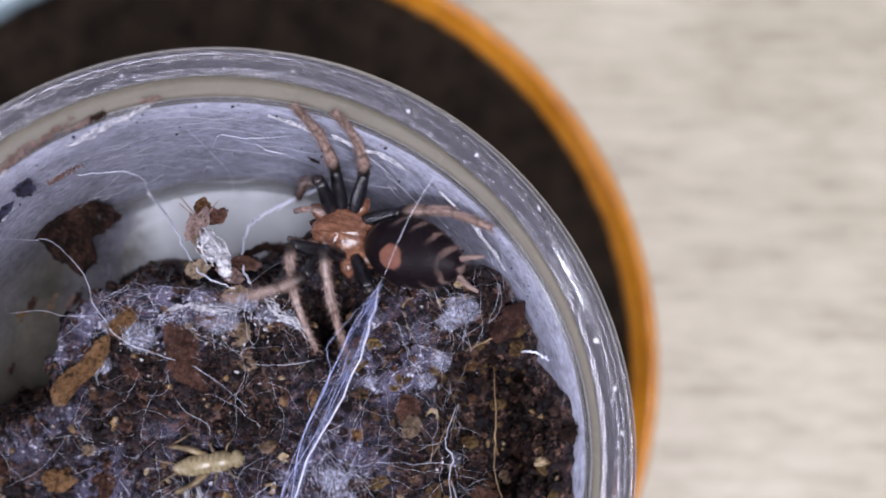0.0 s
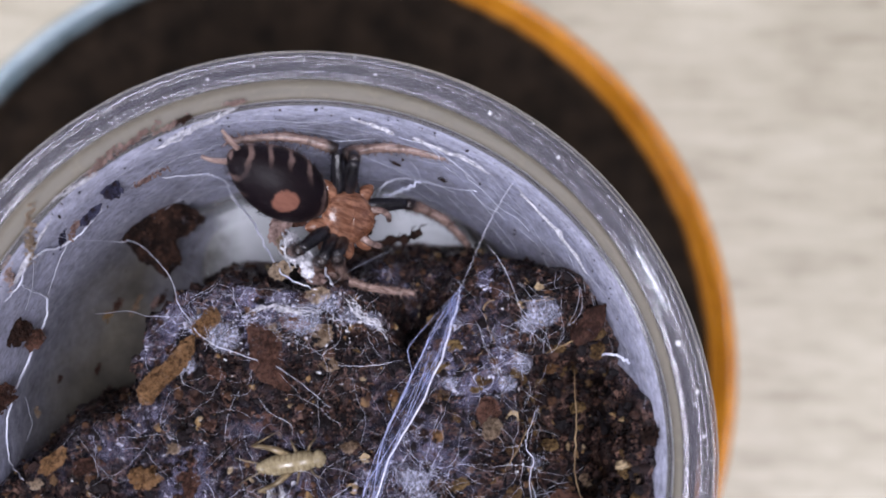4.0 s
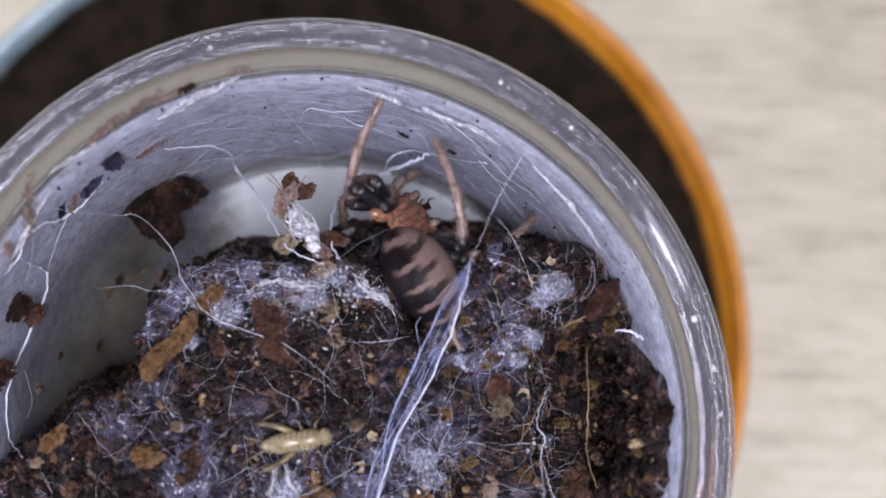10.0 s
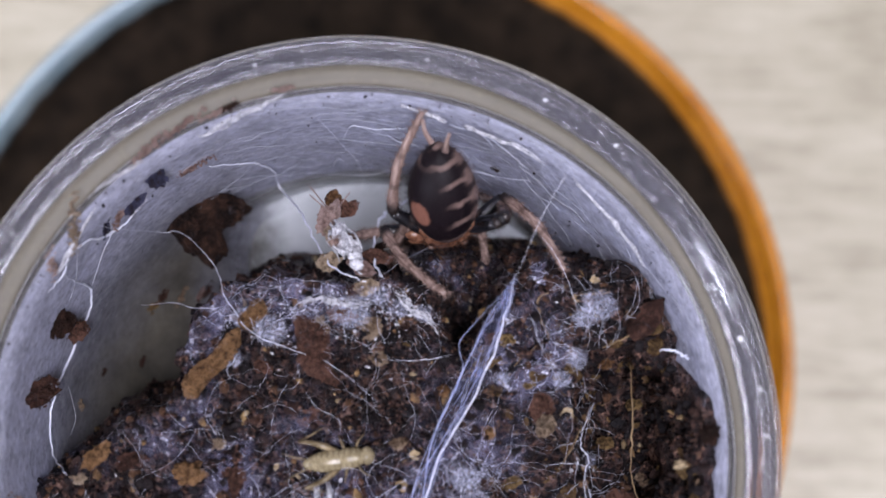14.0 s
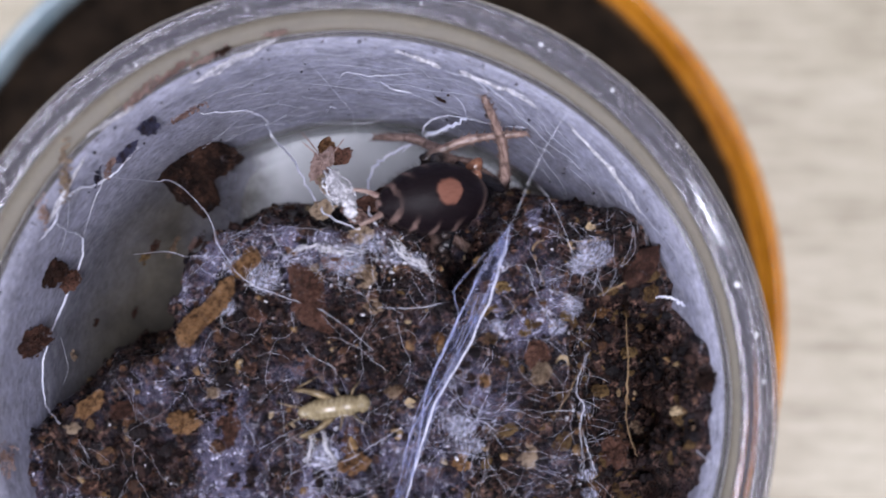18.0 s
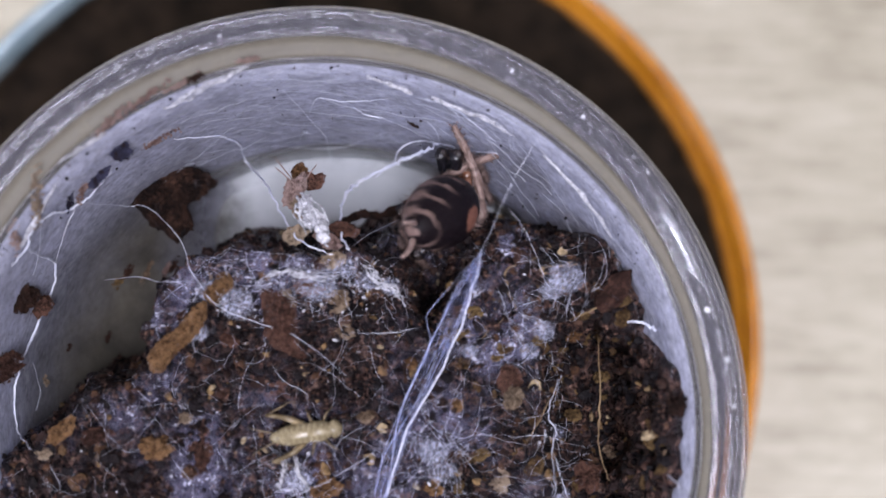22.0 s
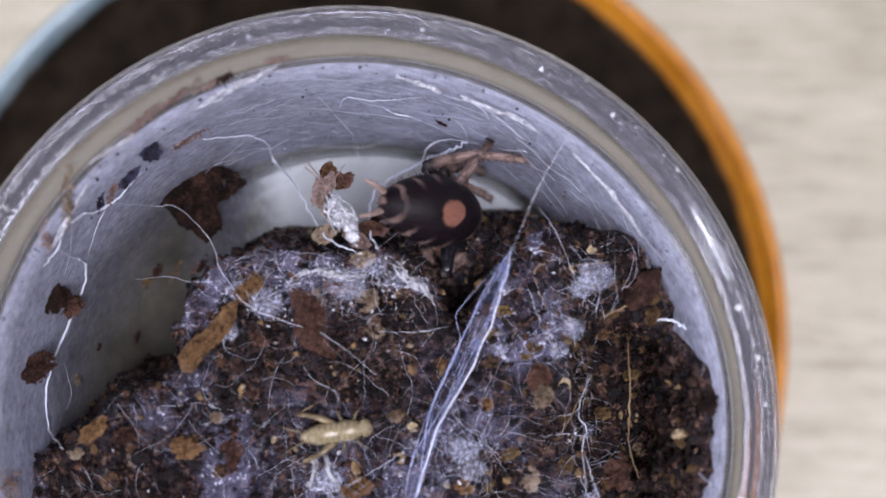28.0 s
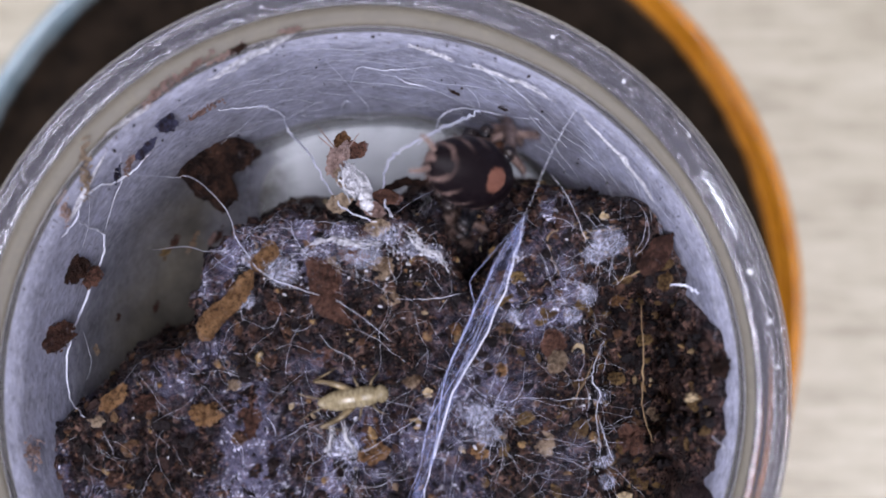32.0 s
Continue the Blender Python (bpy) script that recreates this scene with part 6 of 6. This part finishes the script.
body(29.5, (9.06, 13.65, 18.20), (-3.29, -5.36, 4.09), 56, 55)
body(30, (8.82, 14.38, 18.50), (0.71, -6.47, 3.72), 137, 74)
body(30.5, (8.26, 14.30, 18.50), (-0.40, -7.49, -0.16), 123, 74)
body(31, (8.62, 13.96, 18.50), (3.45, -6.31, 2.14), -140, 86)
body(31.5, (8.78, 14.02, 18.50), (-1.26, -5.01, 5.43), 150, 78)
body(32, (8.69, 13.15, 18.00), (-4.97, 1.16, 5.50), -27, 5)
FEET['left_1'] = [(0, -2.0, 9.5, 20.0), (1, 7.7, 5.9, 20.0), (2, 7.6, 6.5, 20.0), (2.5, 6.0, 7.7, 20.0), (4.5, 12.5, 14.9, 9.5), (5, 11.6, 15.4, 8.2), (6, 7.9, 19.4, 20.0), (7, 8.1, 19.5, 21.2), (14.5, 8.0, 8.7, 20.0)]
FEET['left_2'] = [(0, 5.7, 6.5, 20.0), (1, 13.1, 12.3, 20.0), (2, 13.5, 12.8, 20.0), (2.5, 11.1, 14.1, 20.0), (4.5, 8.1, 19.4, 20.6), (5, 7.3, 19.5, 19.3), (10, 4.0, 20.7, 22.7), (10.5, 4.0, 20.6, 22.4), (11, 3.9, 20.7, 22.2), (11.5, 3.6, 20.9, 23.4), (12, 3.7, 20.7, 22.7), (12.5, 4.0, 20.7, 22.8), (13, 3.8, 20.9, 23.8), (13.5, 3.7, 20.9, 23.8), (14, 13.1, 11.4, 20.0), (14.5, 13.1, 12.4, 20.0), (16.5, 11.1, 17.3, 17.3), (17, 11.0, 17.0, 15.4), (18, 11.2, 17.2, 17.2), (19, 11.1, 17.3, 17.3)]
FEET['left_3'] = [(0, 7.7, 6.2, 20.0), (1, 16.9, 13.9, 26.4), (2, 10.8, 18.6, 24.5), (2.5, 8.8, 19.4, 22.6), (5, 6.2, 18.3, 8.3), (6, -5.8, 20.9, 25.3), (7, -6.5, 20.2, 22.4), (16.5, 8.3, 19.3, 20.3), (17, 8.4, 19.1, 19.2), (18, 8.2, 19.2, 19.7), (19, 8.2, 19.2, 19.4), (22, 11.0, 17.2, 16.3), (23, 11.1, 17.1, 15.8), (27.5, 11.2, 17.0, 15.9), (28, 11.2, 17.1, 16.2), (29, 11.2, 16.9, 15.5), (32, 11.2, 16.8, 14.8)]
FEET['left_4'] = [(1, 7.1, 20.7, 27.0), (2.5, -3.0, 21.7, 27.0), (4.5, -5.8, 20.1, 20.0), (5, -6.2, 20.4, 22.5), (14.5, 8.9, 19.0, 20.4), (18, -1.5, 19.2, 8.0), (22, 8.1, 19.1, 19.0), (23, 8.0, 19.2, 18.8), (24, 10.8, 17.2, 15.6), (25.5, 13.1, 14.9, 12.5), (27.5, 8.7, 18.4, 15.7), (28, 8.8, 18.3, 15.5), (29, 8.8, 18.2, 14.7), (32, 9.0, 18.0, 14.4)]
FEET['right_1'] = [(1, 5.3, 6.3, 20.0), (2, 5.4, 6.8, 20.0), (2.5, 3.8, 7.3, 20.0), (4.5, 6.2, 10.3, 20.0), (5, 5.3, 11.3, 20.0), (6, 11.9, 15.8, 11.9), (12, 14.3, 14.2, 14.8), (13, 14.4, 14.2, 14.9), (14, 5.5, 9.8, 20.0), (14.5, 4.3, 9.7, 20.0), (20, 8.1, 19.2, 19.2)]
FEET['right_2'] = [(0, 4.2, 21.4, 26.4), (1, -0.6, 11.5, 20.0), (2, -0.5, 11.2, 20.0), (7, 12.7, 15.8, 15.1), (8, -5.9, 20.4, 24.1), (8.5, -5.5, 20.5, 24.1), (9, 3.9, 20.8, 23.1), (9.5, 3.9, 20.7, 22.6), (11, 14.6, 14.4, 17.2), (19, 6.7, 7.3, 20.0), (21, 8.2, 19.0, 18.2), (25, 0.3, 19.2, 8.0), (25.5, 0.4, 19.2, 8.0), (30, 8.8, 18.3, 15.6)]
FEET['right_3'] = [(0, 6.7, 20.9, 27.0), (2, -6.4, 19.1, 14.3), (10, 14.5, 14.2, 15.3), (14, -1.8, 13.1, 20.0), (14.5, -1.5, 12.6, 20.0), (16.5, 4.8, 8.7, 20.0), (19, -0.6, 10.9, 20.0), (20, 11.0, 17.2, 16.5), (21, 11.2, 17.1, 16.4), (23, 5.0, 8.8, 20.0), (27.5, 4.5, 8.3, 20.0), (28, 3.6, 8.8, 20.0), (29, 4.5, 8.8, 20.0), (30, 11.2, 17.0, 15.7), (31, 11.2, 16.9, 15.3)]
FEET['right_4'] = [(0, 16.6, 14.0, 25.8), (1, -0.1, 21.9, 27.0), (2, -0.9, 21.9, 27.0), (2.5, -7.6, 19.2, 17.8), (7, 4.2, 10.1, 20.0), (8, 8.5, 18.1, 13.2), (9, 13.8, 13.4, 8.0), (14, 3.9, 21.0, 23.3), (14.5, 3.8, 20.9, 22.0), (16.5, -4.9, 18.6, 8.0), (19, 1.6, 6.6, 20.0), (24, 0.1, 19.2, 8.0), (25, 11.1, 17.0, 15.5), (31, 8.7, 18.4, 15.7)]

KNEES = {
    'left_2': [(10, 1.2, 14.9, 20.5), (11, 1.3, 14.6, 20.5), (11.5, 1.7, 15.2, 20.5), (12, 1.4, 15.0, 20.5), (12.5, 1.5, 15.3, 20.5), (13, 1.2, 15.1, 20.5), (13.5, 1.4, 15.3, 20.5)],
    'right_2': [(8, -0.0, 16.2, 20.5), (8.5, 0.5, 16.5, 20.5), (9, 1.9, 14.7, 20.5), (9.5, 2.1, 15.2, 20.5)],
    'left_3': [(6, -5.0, 13.4, 20.5), (7, -0.7, 15.5, 20.5)],
    'left_1': [(6, 4.3, 11.7, 20.5), (7, 8.2, 14.6, 20.5)],
}


def framed(origin, y_axis, up):
    y = Vector(y_axis).normalized()
    x = y.cross(Vector(up)).normalized()
    z = x.cross(y)
    m = Matrix((x, y, z)).transposed().to_4x4()
    m.translation = Vector(origin)
    return m


def planted(key, t, table_of=FEET):
    """The place where a foot is seen to stand, or a knee to be, or None."""
    rows = table_of.get(key, [])
    for a, b in zip(rows, rows[1:]):
        if a[0] <= t <= b[0] and b[0] - a[0] <= 2.1:
            k = (t - a[0]) / (b[0] - a[0])
            return Vector(a[1:]).lerp(Vector(b[1:]), k)
    for a in rows:
        if abs(a[0] - t) < 0.3:
            return Vector(a[1:])
    return None


def metres(m):
    m = m.copy()
    m.translation = m.translation * MM
    return m


def no_wide_turns(rows):
    """Adds a half-way row wherever a turn is large."""
    out = [rows[0]]
    for t, m in rows[1:]:
        t0, m0 = out[-1]
        if m0.to_quaternion().rotation_difference(m.to_quaternion()).angle > radians(75) and t - t0 > 0.15:
            q = m0.to_quaternion().slerp(m.to_quaternion(), 0.5)
            mid = q.to_matrix().to_4x4()
            mid.translation = (m0.translation + m.translation) / 2
            out.append(((t0 + t) / 2, mid))
        out.append((t, m))
    return out


def motions():
    roots, tails = [], []
    uppers, lowers, last = {k: [] for k in LEGS}, {k: [] for k in LEGS}, {}
    for t, waist, tail, heading, roll in POSES:
        a = radians(heading)
        dip = float(np.interp(t, (0, 2.5, 4.5, 7.0, 7.5, 9.5, 10.0, 13.5, 14.5, 32), (0.2, 0.2, 0.7, 0.8, 1.8, 1.8, 1.4, 1.4, 3.2, 3.6)))
        reach = float(np.interp(t, (0, 13.5, 14.5, 32), (1.0, 1.0, -0.9, -0.9)))
        if t > 14 and roll > 50:
            reach, dip = 1.0, 2.0
        ahead = Vector((math.cos(a) * reach, math.sin(a) * reach, -dip))
        tuck = float(np.interp(t, (0, 13.5, 14.5, 32), (0.0, 0.0, 1.3, 1.5)))
        root = framed(waist + tail.normalized() * tuck - Vector((0, 0, 0.35 * tuck)), ahead, (math.cos(a), math.sin(a), 0.3))
        roots.append((t, metres(root)))
        axis = tail.normalized()
        flat = Vector((axis.x, axis.y, 0)).normalized()
        beside = Vector((-flat.y, flat.x, 0))
        back = Vector((0, 0, 1)) * math.cos(radians(roll)) + beside * math.sin(radians(roll))
        if abs(back.normalized().dot(axis)) > 0.9:
            back = back + flat
        tails.append((t, metres(root.inverted() @ framed(waist, -axis, back))))
        for key, (hip, angle) in HIPS.items():
            h = root @ hip
            foot = planted(key, t)
            if foot is None:
                b = a + radians(angle)
                foot = last.get(key)
                want = h + Vector((math.cos(b), math.sin(b), 0)) * 2.9
                if foot is None or (foot - want).length > 2.0 or (foot - h).length > 8.0:
                    lim = wall_r(max(ZB, waist.z - 5.5)) - 0.5
                    rad = math.hypot(want.x, want.y)
                    if rad > lim:
                        want.x, want.y = want.x * lim / rad, want.y * lim / rad
                    foot = Vector((want.x, want.y, waist.z - 5.5))
                want = None
            last[key] = foot
            d = foot - h
            far = min(max(d.length, 4.2), L1 + L2 - 0.15)
            d = d.normalized()
            c = (L1 * L1 + far * far - L2 * L2) / (2 * L1 * far)
            c = max(-1.0, min(1.0, c))
            mid = root @ Vector((0, 1.7, 0))
            rise = Vector((0, 0, 0.30)) + Vector((h.x - mid.x, h.y - mid.y, 0)).normalized()
            bent = planted(key, t, KNEES)
            if bent is not None:
                rise = bent - h
            rise = (rise - d * rise.dot(d)).normalized()
            knee = h + (d * c + rise * math.sqrt(1 - c * c)) * L1
            foot = h + d * far
            m1 = framed(h, knee - h, rise)
            m2 = framed(knee, foot - knee, rise)
            uppers[key].append((t, metres(root.inverted() @ m1)))
            lowers[key].append((t, metres(m1.inverted() @ m2)))
    walk(spider, no_wide_turns(roots))
    walk(abdomen, no_wide_turns(tails))
    for key, (upper, lower) in LEGS.items():
        walk(upper, no_wide_turns(uppers[key]))
        walk(lower, no_wide_turns(lowers[key]))


motions()
